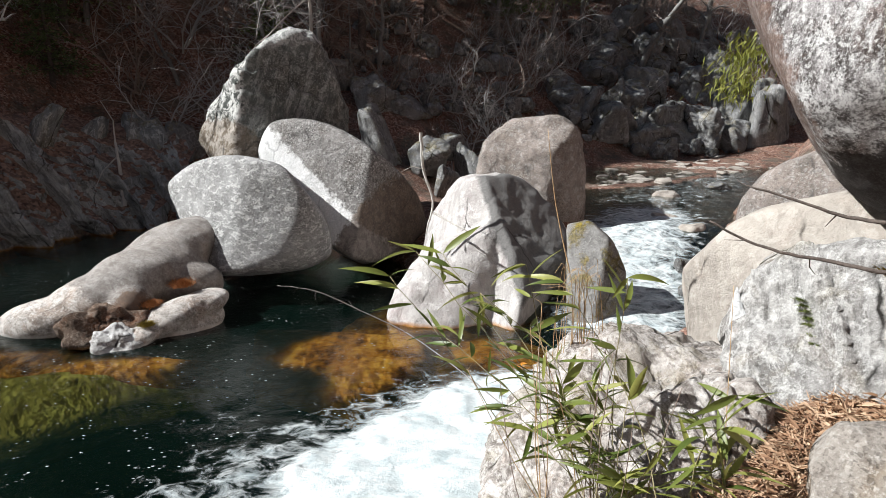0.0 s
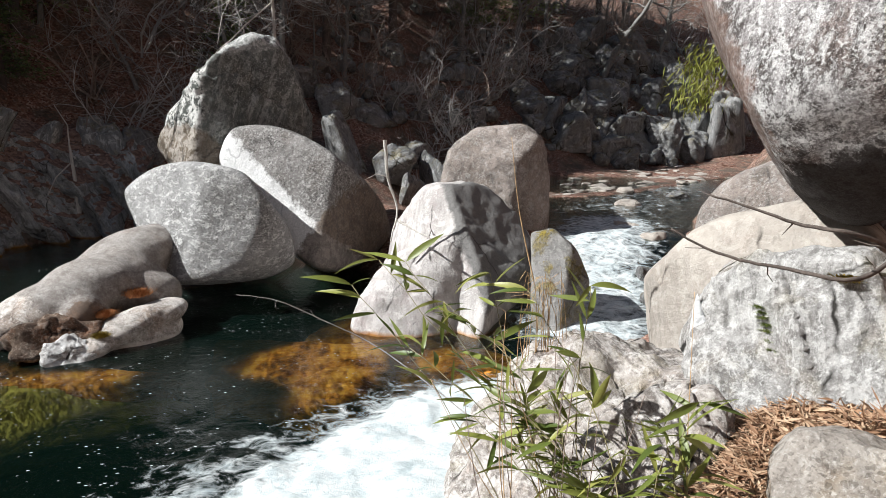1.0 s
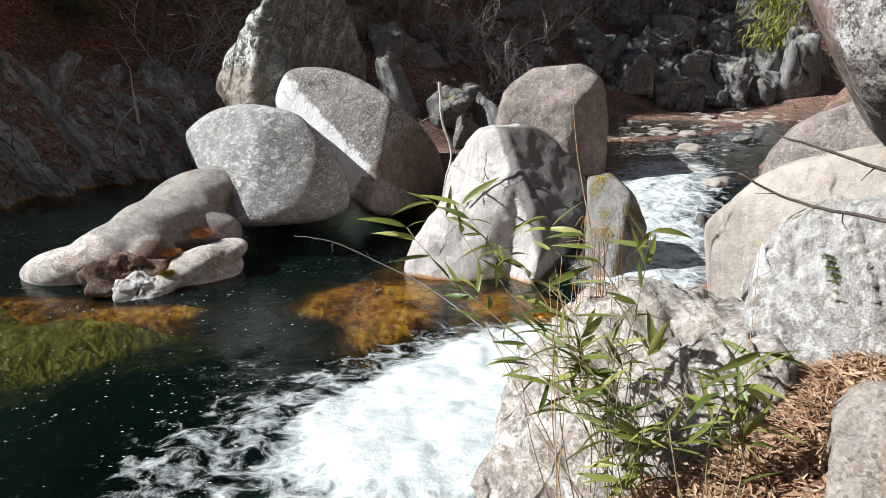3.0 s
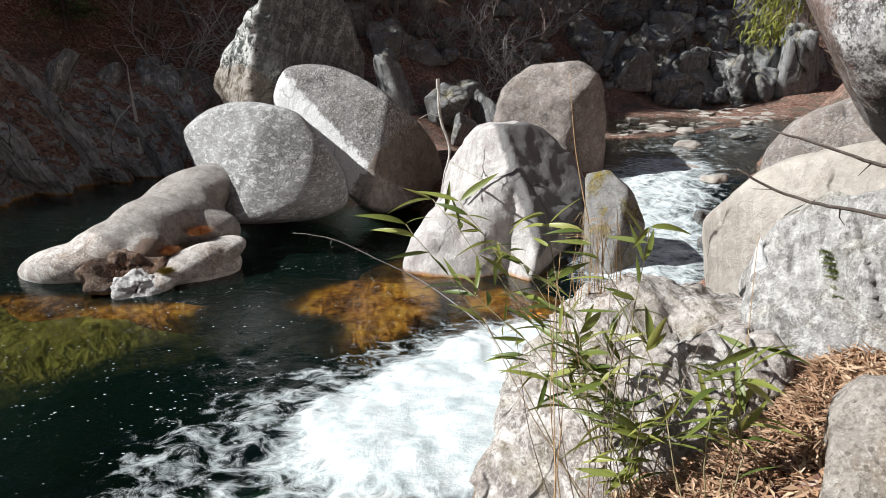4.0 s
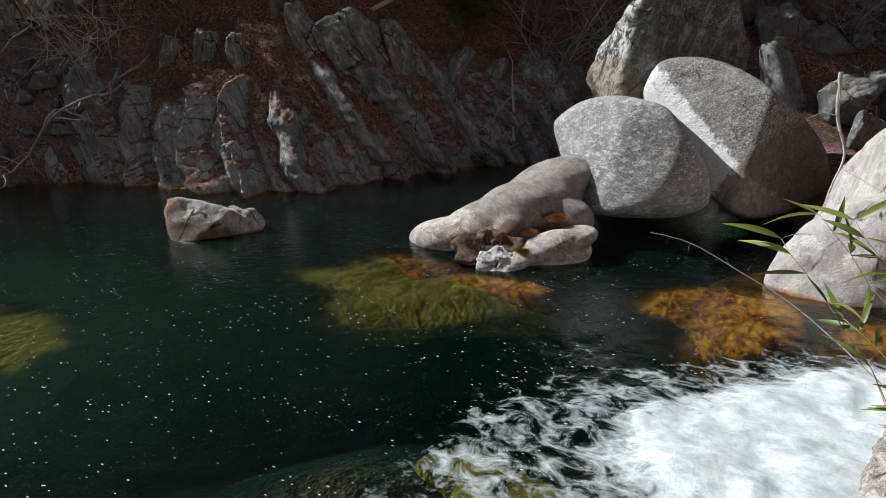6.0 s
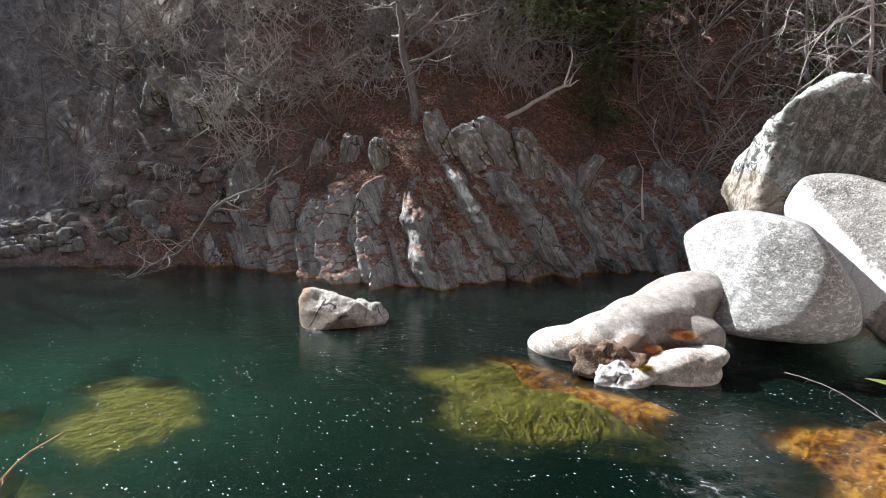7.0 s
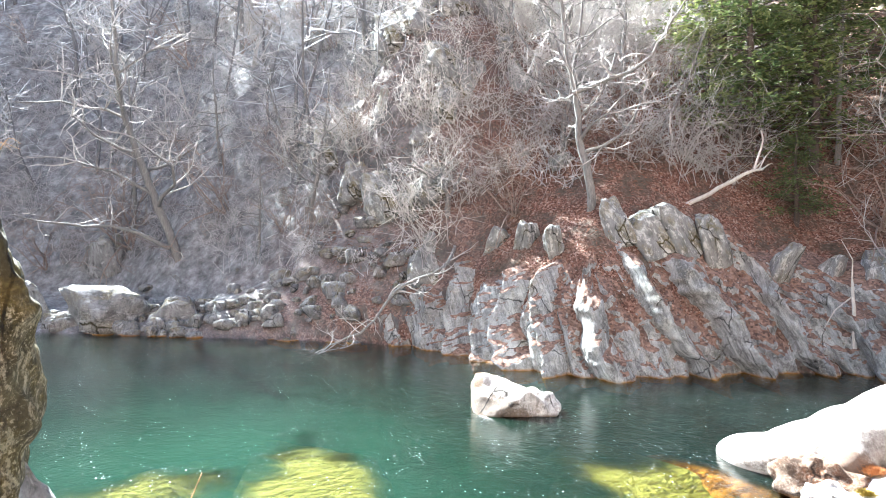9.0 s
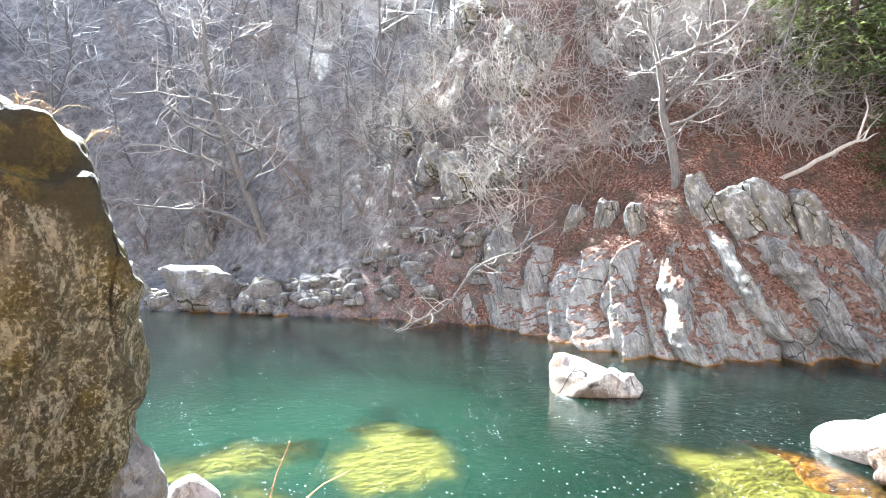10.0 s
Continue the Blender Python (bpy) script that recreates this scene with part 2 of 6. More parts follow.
mat_left = granite("mossy_lichened_granite", (0.07, 0.064, 0.034), (0.016, 0.015, 0.009), (0.38, 0.36, 0.27), 0.75, 0.75, 0.42, streak=0.2, warm=(0.06, 0.05, 0.01), warmth=0.85, blotch=9, moss=0.5, crack=0.8, close=0.9, squash=0.5, lie=(0.3, 0.25, 0.0), zones=[((-0.1, -0.95, 0.1), 0.2, (0.17, 0.15, 0.125), 0.7, 0.6), ((0.1, 0.45, 0.9), 0.85, (0.03, 0.026, 0.014), 0.95), ((0.1, 0.75, 0.65), 0.72, (0.045, 0.04, 0.02), 0.92)])
mat_bank = granite("shaded_bank_rock", (0.24, 0.24, 0.24), (0.04, 0.039, 0.037), (0.54, 0.54, 0.535), 0.4, 0.75, 0.4, streak=0.25, warmth=0.2, blotch=4, moss=0.4, crack=0.6)
mat_rib = granite("slanting_rib_rock", (0.29, 0.295, 0.29), (0.08, 0.08, 0.072), (0.64, 0.64, 0.61), 0.35, 0.6, 0.65, streak=0.25, warmth=0.25, blotch=6, moss=0.5, crack=0.7)
mat_cliff = granite("ribbed_cliff_rock", (0.41, 0.42, 0.42), (0.06, 0.06, 0.055), (0.68, 0.69, 0.67), 0.4, 0.4, 0.35, streak=0.55, warmth=0.15, blotch=8, moss=0.2, crack=0.5, lie=(0, 0.52, 0), leaves=0.85)
mat_quartz = granite("white_quartz", (0.78, 0.78, 0.78), (0.5, 0.5, 0.5), (0.85, 0.85, 0.85), 0.1, 0.2, 0.2, warmth=0.0)
mat_amber = plain_noise("amber_river_rock", ((0.40, (0.12, 0.035, 0.004)), (0.5, (0.50, 0.19, 0.02)), (0.6, (0.80, 0.40, 0.07))), 1.6, 0.85, 0.1, detail=5, fine=9.0, laid=True)
mat_olive = plain_noise("olive_algae_rock", ((0.36, (0.18, 0.135, 0.022)), (0.5, (0.34, 0.265, 0.055)), (0.64, (0.52, 0.425, 0.12))), 1.0, 0.85, 0.08, detail=4, fine=6.0, laid=True)


def ground_material():
    """Earth and fallen leaves on land, haze-blued in the west, darker green silt under water."""
    s = Nodes("leafy_earth")
    a = s.noise(1.3, 6, 0.65)
    v = s.n("TexVoronoi", {"Scale": 22.0, "Vector": s.where()})
    leaf = s.ramp(s.n("SeparateXYZ", {0: v.outputs["Color"]}).outputs["X"], (0.0, (0.07, 0.036, 0.026)), (0.45, (0.18, 0.092, 0.066)), (0.8, (0.30, 0.18, 0.138)), (1.0, (0.40, 0.31, 0.26)))
    soil = s.ramp(s.noise(9.0, 6, 0.7), (0.3, (0.05, 0.04, 0.032)), (0.7, (0.17, 0.14, 0.11)))
    land = s.mix(s.ramp(a, (0.36, 0.0), (0.55, 1.0)), soil, leaf)
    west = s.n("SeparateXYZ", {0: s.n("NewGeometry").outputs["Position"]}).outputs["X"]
    # Distance haze over the western hill is put into its colour as blue-grey.
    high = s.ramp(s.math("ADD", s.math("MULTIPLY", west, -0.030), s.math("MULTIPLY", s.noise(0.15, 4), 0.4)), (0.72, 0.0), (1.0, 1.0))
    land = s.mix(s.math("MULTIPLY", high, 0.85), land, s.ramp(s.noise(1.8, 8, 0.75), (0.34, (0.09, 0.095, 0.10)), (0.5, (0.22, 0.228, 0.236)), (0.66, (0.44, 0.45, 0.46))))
    silt = s.ramp(s.noise(0.8, 5, 0.6), (0.3, (0.018, 0.05, 0.044)), (0.6, (0.035, 0.085, 0.07)), (0.8, (0.06, 0.115, 0.08)))
    # Paler bed towards the west: sunlight in the pool put into the colour.
    pale_bed = s.ramp(s.noise(0.35, 5, 0.6), (0.3, (0.03, 0.08, 0.05)), (0.7, (0.08, 0.15, 0.08)))
    east = s.n("SeparateXYZ", {0: s.n("NewGeometry").outputs["Position"]}).outputs["X"]
    silt = s.mix(s.ramp(s.math("ADD", s.math("MULTIPLY", east, -0.1), s.math("MULTIPLY", s.noise(0.2, 3), 0.6)), (0.9, 0.0), (1.5, 1.0)), silt, pale_bed)
    stone = s.ramp(s.noise(7.0, 7, 0.7, s.where((1, 1, 0.5))), (0.3, (0.05, 0.05, 0.05)), (0.55, (0.13, 0.13, 0.128)), (0.75, (0.24, 0.24, 0.235)))
    flat = s.n("SeparateXYZ", {0: s.n("NewGeometry").outputs["Normal"]}).outputs["Z"]
    land = s.mix(s.ramp(s.math("ADD", flat, s.math("MULTIPLY", s.noise(1.8, 5, 0.7), 0.35)), (0.5, 1.0), (0.62, 0.0)), land, stone)
    z = s.n("SeparateXYZ", {0: s.n("NewGeometry").outputs["Position"]}).outputs["Z"]
    c = s.mix(s.ramp(s.math("ADD", z, 0.5), (0.2, 1.0), (0.5, 0.0)), land, silt)
    return s.finish(c, 0.9, s.bump(s.math("ADD", v.outputs["Distance"], s.noise(30.0)), 0.7, 0.04), spec=0.2)


def water_material():
    """Clear river water with foam where the surface carries it, fine ripples and scattered bubbles."""
    s = Nodes("river_water")
    foam = s.n("Attribute", attribute_name="foam").outputs["Fac"]
    rip = s.noise(5.0, 4, 0.6, s.where((1.0, 1.0, 1.0)), 0.3)
    fine = s.noise(19.0, 3, 0.6)
    normal = s.bump(s.math("ADD", rip, s.math("MULTIPLY", fine, 0.35)), 0.22, 0.06)
    # clear near the surface, murky green where it is deep
    depth = s.n("Attribute", attribute_name="depth").outputs["Fac"]
    depth = s.math("ADD", depth, s.math("MULTIPLY", s.math("SUBTRACT", s.noise(1.6, 2, 0.5), 0.5), s.math("MULTIPLY", depth, 1.3)))
    murk = s.math("SUBTRACT", 1.0, s.math("POWER", 2.718, s.math("MULTIPLY", depth, -1.35)))
    glass = s.n("BsdfTransparent", {"Color": (0.78, 0.86, 0.74, 1)})
    place = s.n("SeparateXYZ", {0: s.n("NewGeometry").outputs["Position"]})
    # the lower pool's sunlit green glow is put into the colour, brightest round this spot
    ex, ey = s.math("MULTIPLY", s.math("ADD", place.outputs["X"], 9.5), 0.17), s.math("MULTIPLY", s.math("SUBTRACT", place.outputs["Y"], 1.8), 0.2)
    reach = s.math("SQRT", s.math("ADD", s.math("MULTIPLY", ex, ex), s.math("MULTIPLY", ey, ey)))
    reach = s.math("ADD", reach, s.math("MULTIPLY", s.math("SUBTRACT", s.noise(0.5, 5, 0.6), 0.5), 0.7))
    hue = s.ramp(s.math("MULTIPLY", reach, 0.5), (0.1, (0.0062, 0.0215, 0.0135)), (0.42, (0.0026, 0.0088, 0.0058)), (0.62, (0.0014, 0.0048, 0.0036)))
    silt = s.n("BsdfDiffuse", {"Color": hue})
    deep = s.n("MixShader", {0: murk, 1: glass.outputs[0], 2: silt.outputs[0]})
    gloss = s.n("BsdfGlossy", {"Color": (1, 1, 1, 1), "Roughness": 0.06, "Normal": normal})
    body = s.n("MixShader", {0: s.n("Fresnel", {"IOR": 1.33, "Normal": normal}).outputs[0], 1: deep.outputs[0], 2: gloss.outputs[0]})
    flow = s.where((1.0, 1.35, 1.0), (0, 0, 0.7))
    lace = s.noise(3.4, 10, 0.76, flow, 0.9)
    veins = s.n("TexVoronoi", {"Scale": 3.6, "Vector": s.n("MixRGB", {"Fac": 0.12, "Color1": flow, "Color2": s.n("TexNoise", {"Scale": 3.0, "Vector": flow}).outputs["Color"]}).outputs[0]}, feature="DISTANCE_TO_EDGE").outputs["Distance"]
    net = s.math("MULTIPLY", s.ramp(veins, (0.0, 1.0), (0.16, 0.0)), 0.15)
    froth = s.ramp(s.math("ADD", s.math("ADD", foam, net), s.math("MULTIPLY", s.math("SUBTRACT", lace, 0.55), 1.9)), (0.36, 0.0), (0.85, 1.0))
    fleck = s.n("TexVoronoi", {"Scale": 6.0, "Vector": s.where((0.8, 2.0, 0.0), (0, 0, 0.3)), "Randomness": 1.0}).outputs["Distance"]
    far_fleck = s.math("MULTIPLY", s.ramp(fleck, (0.05, 1.0), (0.09, 0.0)), s.ramp(s.noise(0.9, 6, 0.8), (0.54, 0.0), (0.6, 1.0)))
    tiny = s.n("TexVoronoi", {"Scale": 13.0, "Vector": s.where((0.7, 1.5, 0.0), (0, 0, 0.4)), "Randomness": 1.0})
    some = s.ramp(s.n("SeparateXYZ", {0: tiny.outputs["Color"]}).outputs["X"], (0.5, 0.0), (0.54, 1.0))
    tiny_fleck = s.math("MULTIPLY", s.math("MULTIPLY", s.ramp(tiny.outputs["Distance"], (0.10, 1.0), (0.17, 0.0)), some), s.ramp(s.noise(0.8, 7, 0.8, s.where((1.0, 2.2, 1.0), (0, 0, 0.5))), (0.45, 0.0), (0.55, 1.0)))
    cover = s.math("MAXIMUM", froth, s.math("MAXIMUM", far_fleck, tiny_fleck))
    white = s.n("BsdfPrincipled", {"Base Color": s.ramp(s.noise(4.5, 9, 0.75, flow), (0.34, (0.36, 0.42, 0.44)), (0.5, (0.56, 0.61, 0.62)), (0.62, (0.70, 0.73, 0.73))), "Roughness": 0.6, "Normal": s.bump(s.noise(5.0, 8, 0.75), 0.55, 0.08)})
    mixed = s.n("MixShader", {0: cover, 1: body.outputs[0], 2: white.outputs[0]})
    s.t.links.new(mixed.outputs[0], s.out.inputs["Surface"])
    return s.m


mat_ground, mat_water = ground_material(), water_material()

# ---- the river and its banks ----
# the river's outline, point by point, with the bank that starts there: rise of its foot in metres, run of its foot, slope beyond
FAR_BANK = [
    (-29, -22, 1.0, 5, 1.4), (-33, -10, 1.2, 5, 1.4), (-29, -2.4, 1.2, 5, 1.35), (-26.5, -1, 1.3, 4.5, 1.25), (-20.2, 6.9, 1.5, 3.0, 1.2),
    (-16.8, 10, 2.9, 1.5, 1.15), (-13.9, 10.1, 3.0, 1.7, 1.0), (-12, 10.7, 3.2, 1.9, 1.0), (-11, 12.1, 3.8, 2.2, 1.0), (-10, 14.7, 3.5, 2.2, 1.1),
    (-8.5, 17, 2.4, 2.0, 1.2), (-5, 17.5, 1.4, 2.0, 1.0), (-2.5, 15.5, 0.9, 1.6, 0.5), (-1, 13, 0.8, 1.5, 0.4), (0, 10.8, 0.5, 1.0, 0.3),
    (1.2, 9.8, 0.4, 1.0, 0.3), (2.0, 10.5, 0.4, 1.0, 0.3), (2.6, 12.5, 0.3, 1.0, 0.3), (3.0, 15, 0.2, 1.0, 0.3), (3.4, 17.4, 0.15, 4.5, 0.45),
]
NEAR_BANK = [
    (5.4, 17.9, 0.2, 6.0, 0.7), (7.6, 19.6, 0.25, 6.0, 0.7), (11.0, 23.0, 0.3, 4.5, 0.7), (20, 28, 0.6, 2.5, 0.8), (40, 40, 1, 3, 0.7), (42, 34, 1, 3, 0.7), (15, 20.0, 1, 2, 0.7), (10.5, 17.0, 1, 2, 0.6),
    (6.5, 14, 0.5, 1, 0.5), (4.6, 11, 0.5, 1, 0.5), (3.6, 9, 0.6, 1, 0.4), (2.4, 7.4, 0.8, 1.2, 0.3), (0.9, 5.6, 1.5, 2.0, 0.05), (0.4, 4.2, 1.45, 2.5, 0.02),
    (-1.0, 3.4, 1.4, 2.5, 0.02), (-2.5, 2.9, 1.4, 2.2, 0.02), (-4.3, 0.8, 1.3, 2.2, 0.05), (-6.0, -2.5, 1.0, 2.0, 0.2), (-8, -7, 1.0, 2.0, 0.4), (-14, -18, 1, 3, 0.5),
]
river = np.array(FAR_BANK + NEAR_BANK, float)


def smooth(a, b, v):
    k = np.clip((v - a) / (b - a), 0, 1)
    return k * k * (3 - 2 * k)


def water_level(x, y):
    """The pool lies at nought; the side channel climbs over its cascade."""
    climb = 0.95 * (0.25 * smooth(7.6, 9.5, y) + 0.75 * smooth(9.6, 12.8, y)) + 0.012 * np.clip(y - 13, 0, 30)
    return climb * smooth(0.9, 1.7, x)


def rough_noise(x, y, cell, seed):
    """Smooth value noise on a grid of the given cell."""
    gen = np.random.RandomState(seed)
    table = gen.rand(64, 64)
    u, v = x / cell, y / cell
    i, j = np.floor(u).astype(int), np.floor(v).astype(int)
    fu, fv = u - i, v - j
    fu, fv = fu * fu * (3 - 2 * fu), fv * fv * (3 - 2 * fv)
    a, b = table[i % 64, j % 64], table[(i + 1) % 64, j % 64]
    c, d = table[i % 64, (j + 1) % 64], table[(i + 1) % 64, (j + 1) % 64]
    return (a * (1 - fu) + b * fu) * (1 - fv) + (c * (1 - fu) + d * fu) * fv - 0.5


def ground_height(x, y):
    x, y = np.asarray(x, float), np.asarray(y, float)
    n = len(river)
    best, inside = np.full(x.shape, 1e9), np.zeros(x.shape, bool)
    weight, rise, run, slope = (np.zeros(x.shape) for _ in range(4))
    for k in range(n):
        a, b = river[k], river[(k + 1) % n]
        ex, ey = b[0] - a[0], b[1] - a[1]
        s = np.clip(((x - a[0]) * ex + (y - a[1]) * ey) / (ex * ex + ey * ey), 0, 1)
        d = np.hypot(x - a[0] - s * ex, y - a[1] - s * ey)
        w = 1 / (d + 0.15) ** 4
        weight += w
        rise += w * (a[2] * (1 - s) + b[2] * s)
        run += w * (a[3] * (1 - s) + b[3] * s)
        slope += w * (a[4] * (1 - s) + b[4] * s)
        best = np.minimum(best, d)
        inside ^= ((a[1] > y) != (b[1] > y)) & (x < ex * (y - a[1]) / (ey if ey else 1e-9) + a[0])
    rise, run, slope = rise / weight, run / weight, slope / weight
    foot = rise * np.clip(best / run, 0, 1) ** 0.75
    land = foot + slope * np.clip(best - run, 0, 19) + 0.5 * np.clip(best - run - 19, 0, 70)
    lumps = rough_noise(x, y, 3.1, 1) * 0.7 + rough_noise(x, y, 1.1, 2) * 0.35 + rough_noise(x, y, 9.0, 3) * 2.0
    land = land + lumps * np.clip((best - 0.3) / 6, 0.0, 1.0) * np.clip(slope * 2, 0.05, 1.2)
    bed = -0.15 - 2.4 * smooth(0.0, 5.5, best) + rough_noise(x, y, 1.7, 4) * 0.3
    land = land + 6.0 * np.exp(-((x + 23.5) ** 2 / 18 + (y - 13.0) ** 2 / 22))   # the rocky spur beside the cliff
    channel = np.where(water_level(x, y) > 0.05, -0.45, bed)
    # unseen gorge slopes added behind and beside the camera, to cut the sky light
    behind = 1.3 * np.clip(-y - 5.0, 0, 30) * smooth(-9, -4, x) + 1.8 * np.clip(x - 6.0, 0, 16) * smooth(16, 10, y)
    land = land + behind + 0.3 * np.exp(-((x - 2.0) ** 2 + (y - 3.1) ** 2) / 0.45)   # earth heaped between the near rocks
    land = land - 0.6 * np.exp(-((x - 0.2) ** 2 + (y - 3.5) ** 2) / 0.35)
    return np.where(inside, channel, land) + water_level(x, y) * np.where(inside, 1.0, np.clip(1.6 - best / 10, 0, 1))


def height_at(x, y):
    return float(ground_height(np.array([x]), np.array([y]))[0])


def spread(lo, mid, hi, fine, count):
    """Places along an axis, close together round mid and far apart at the ends."""
    u = np.linspace(-1, 1, count)
    k = 5.0
    s = np.sinh(k * u) / np.sinh(k)
    return np.where(s < 0, mid + s * (mid - lo), mid + s * (hi - mid))


def sheet(name, xs, ys, height, material, attr=None):
    gx, gy = np.meshgrid(xs, ys)
    gz = height(gx, gy)
    nx, ny = len(xs), len(ys)
    verts = np.stack([gx.ravel(), gy.ravel(), gz.ravel()], 1)
    i = (np.arange(ny - 1)[:, None] * nx + np.arange(nx - 1)).ravel()
    faces = np.stack([i, i + 1, i + nx + 1, i + nx], 1)
    me = bpy.data.meshes.new(name)
    me.from_pydata(verts.tolist(), [], faces.tolist())
    me.shade_smooth()
    me.materials.append(material)
    if attr is not None:
        for key, value in attr.items():
            me.attributes.new(key, "FLOAT", "POINT").data.foreach_set("value", value(gx, gy).ravel())
    return new(name, me)


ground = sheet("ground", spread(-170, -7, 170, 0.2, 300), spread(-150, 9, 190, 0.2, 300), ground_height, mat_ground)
tagged(ground, "steep river bank of dark earth under fallen red-brown leaves", "ground", kind="structure")


def near_line(x, y, pts):
    best = np.full(x.shape, 1e9)
    for (ax, ay), (bx, by) in zip(pts, pts[1:]):
        ex, ey = bx - ax, by - ay
        s = np.clip(((x - ax) * ex + (y - ay) * ey) / (ex * ex + ey * ey), 0, 1)
        best = np.minimum(best, np.hypot(x - ax - s * ex, y - ay - s * ey))
    return best


def foam_at(x, y):
    plume = 1.2 * (1 - smooth(0.35, 1.7, near_line(x, y, [(0.8, 6.3), (0.1, 5.6), (-0.5, 4.8)])))
    fringe = 0.52 * (1 - smooth(0.5, 1.9, near_line(x, y, [(0.2, 6.2), (-0.9, 5.3), (-1.5, 4.5), (-1.7, 3.9)])))
    chute = 0.8 * (1 - smooth(0.35, 1.8, near_line(x, y, [(4.3, 13.6), (3.3, 11.2), (2.9, 9.8), (2.6, 8.9)])))
    upper = 0.4 * (1 - smooth(0.3, 3.0, near_line(x, y, [(4.2, 14), (6.5, 17.5), (9, 21)])))
    eddy = 0.28 * (1 - smooth(0.0, 1.3, near_line(x, y, [(-1.6, 4.6), (-2.2, 5.2), (-2.2, 6.2)])))
    return np.maximum.reduce([plume, fringe, chute, upper, eddy])


# stones under the water: kind, place, top, half length, half breadth, turn
SUNKEN = [
    ("amber", -1.4, 8.5, -0.04, 1.1, 0.85, 20), ("amber", -0.7, 8.2, -0.06, 0.8, 0.6, 70), ("amber", -0.3, 9.6, -0.08, 1.0, 0.65, -40), ("amber", 0.5, 8.2, -0.05, 1.3, 0.6, -35), ("amber", -4.3, 7.75, -0.04, 1.1, 0.6, 8),
    ("olive", -4.6, 6.8, -0.26, 1.7, 0.9, 25), ("olive", -6.2, 7.1, -0.26, 1.7, 0.9, 10), ("amber", -5.9, 8.0, -0.18, 1.1, 0.5, 0), ("olive", -5.2, 6.2, -0.5, 1.5, 0.8, 20), ("olive", -9.6, 1.0, -0.22, 2.0, 0.85, 100), ("olive", -9.0, 2.85, -0.22, 2.3, 1.0, 160),
    ("olive", -1.95, 3.6, -1.1, 0.8, 0.6, 0), ("amber", -0.05, 4.3, -0.12, 0.6, 0.45, 60), ("olive", -8.0, 0.8, -0.4, 1.0, 0.7, 40),
    ("amber", -0.95, 7.55, -0.06, 0.95, 0.7, 75), ("amber", -1.25, 8.1, -0.05, 0.5, 0.4, 10)]


def depth_at(x, y):
    """How deep the eye can see down: to the bed, or to a sunken stone."""
    d = np.clip(water_level(x, y) - ground_height(x, y), 0.0, 3.0)
    d = np.where(water_level(x, y) > 0.1, np.minimum(d, 0.6), d)
    for _, sx, sy, top, rx, ry, turn in SUNKEN:
        c, s = math.cos(radians(turn)), math.sin(radians(turn))
        ox, oy = x - 0.96 * sx, y - 0.96 * sy
        e = np.hypot((ox * c + oy * s) / rx, (-ox * s + oy * c) / ry) + 0.55 * rough_noise(x, y, 0.7, 12) + 0.25 * rough_noise(x, y, 0.25, 13)
        d = np.minimum(d, -top * 0.9 + 5.0 * np.clip(e - 0.55, 0, 9) ** 1.3)
    return d


def water_height(x, y):
    f = foam_at(x, y)
    wave = rough_noise(x, y, 0.45, 7) * 0.10 + rough_noise(x, y, 0.17, 8) * 0.06
    return water_level(x, y) + wave * np.clip(f, 0.0, 1.0) + np.clip(f - 0.6, 0, 0.6) * 0.15


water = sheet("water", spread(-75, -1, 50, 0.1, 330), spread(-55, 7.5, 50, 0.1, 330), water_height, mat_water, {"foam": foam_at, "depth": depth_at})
tagged(water, "clear green river pool with white rapids and floating foam", "water", kind="structure")

# ---- boulders ----
def facet_stone(name, middle, facets, material, label, detail=5, sharp=20.0, lumps=0.05, grit=0.012, seed=0, category="boulder", group="", tilt=None, kind="", layers=None):
    """A river-worn block: flat facets (heading, rise, distance from the middle) that round into each other, roughened.
    layers: (direction, beds to the metre, relief) of rock that breaks in beds."""
    ways = np.array([(math.cos(radians(a)) * math.cos(radians(e)), math.sin(radians(a)) * math.cos(radians(e)), math.sin(radians(e))) for a, e, _ in facets])
    far = np.array([max(d, 0.05) for _, _, d in facets])
    bm = bmesh.new()
    bmesh.ops.create_icosphere(bm, subdivisions=detail, radius=1.0)
    me = bpy.data.meshes.new(name)
    bm.to_mesh(me)
    bm.free()
    co = np.empty(len(me.vertices) * 3)
    me.vertices.foreach_get("co", co)
    co = co.reshape(-1, 3)
    pull = np.clip(co @ ways.T, 0, None) / far
    r = (pull ** sharp).sum(1) ** (-1 / sharp)
    size = float(np.median(r))
    out = np.empty(len(co))
    shift = Vector((seed * 7.3, seed * 3.1, seed * 5.7))
    for i, (d, k) in enumerate(zip(co, r)):
        p = Vector(d) * k + shift
        out[i] = k + lumps * size * noise.fractal(p * (1.3 / size), 1.0, 2.0, 3) + grit * noise.fractal(p * 4.0, 0.9, 2.1, 4)
        if layers:
            way, often, relief = layers
            bed = Vector(way).dot(p) * often + 0.9 * noise.fractal(p * 0.9, 1.0, 2.0, 3)
            whole = math.floor(bed)
            edge = min(1.0, (bed - whole) / 0.75)
            out[i] += relief * (edge - 0.5 + 0.9 * noise.noise(Vector((whole * 3.7, 1.3, 2.9)))) * (0.5 + noise.noise(p * 1.7))
    me.vertices.foreach_set("co", (co * out[:, None]).ravel())
    me.shade_smooth()
    me.materials.append(material)
    ob = new(name, me)
    ob.location = middle
    return tagged(ob, label, category, group, kind)


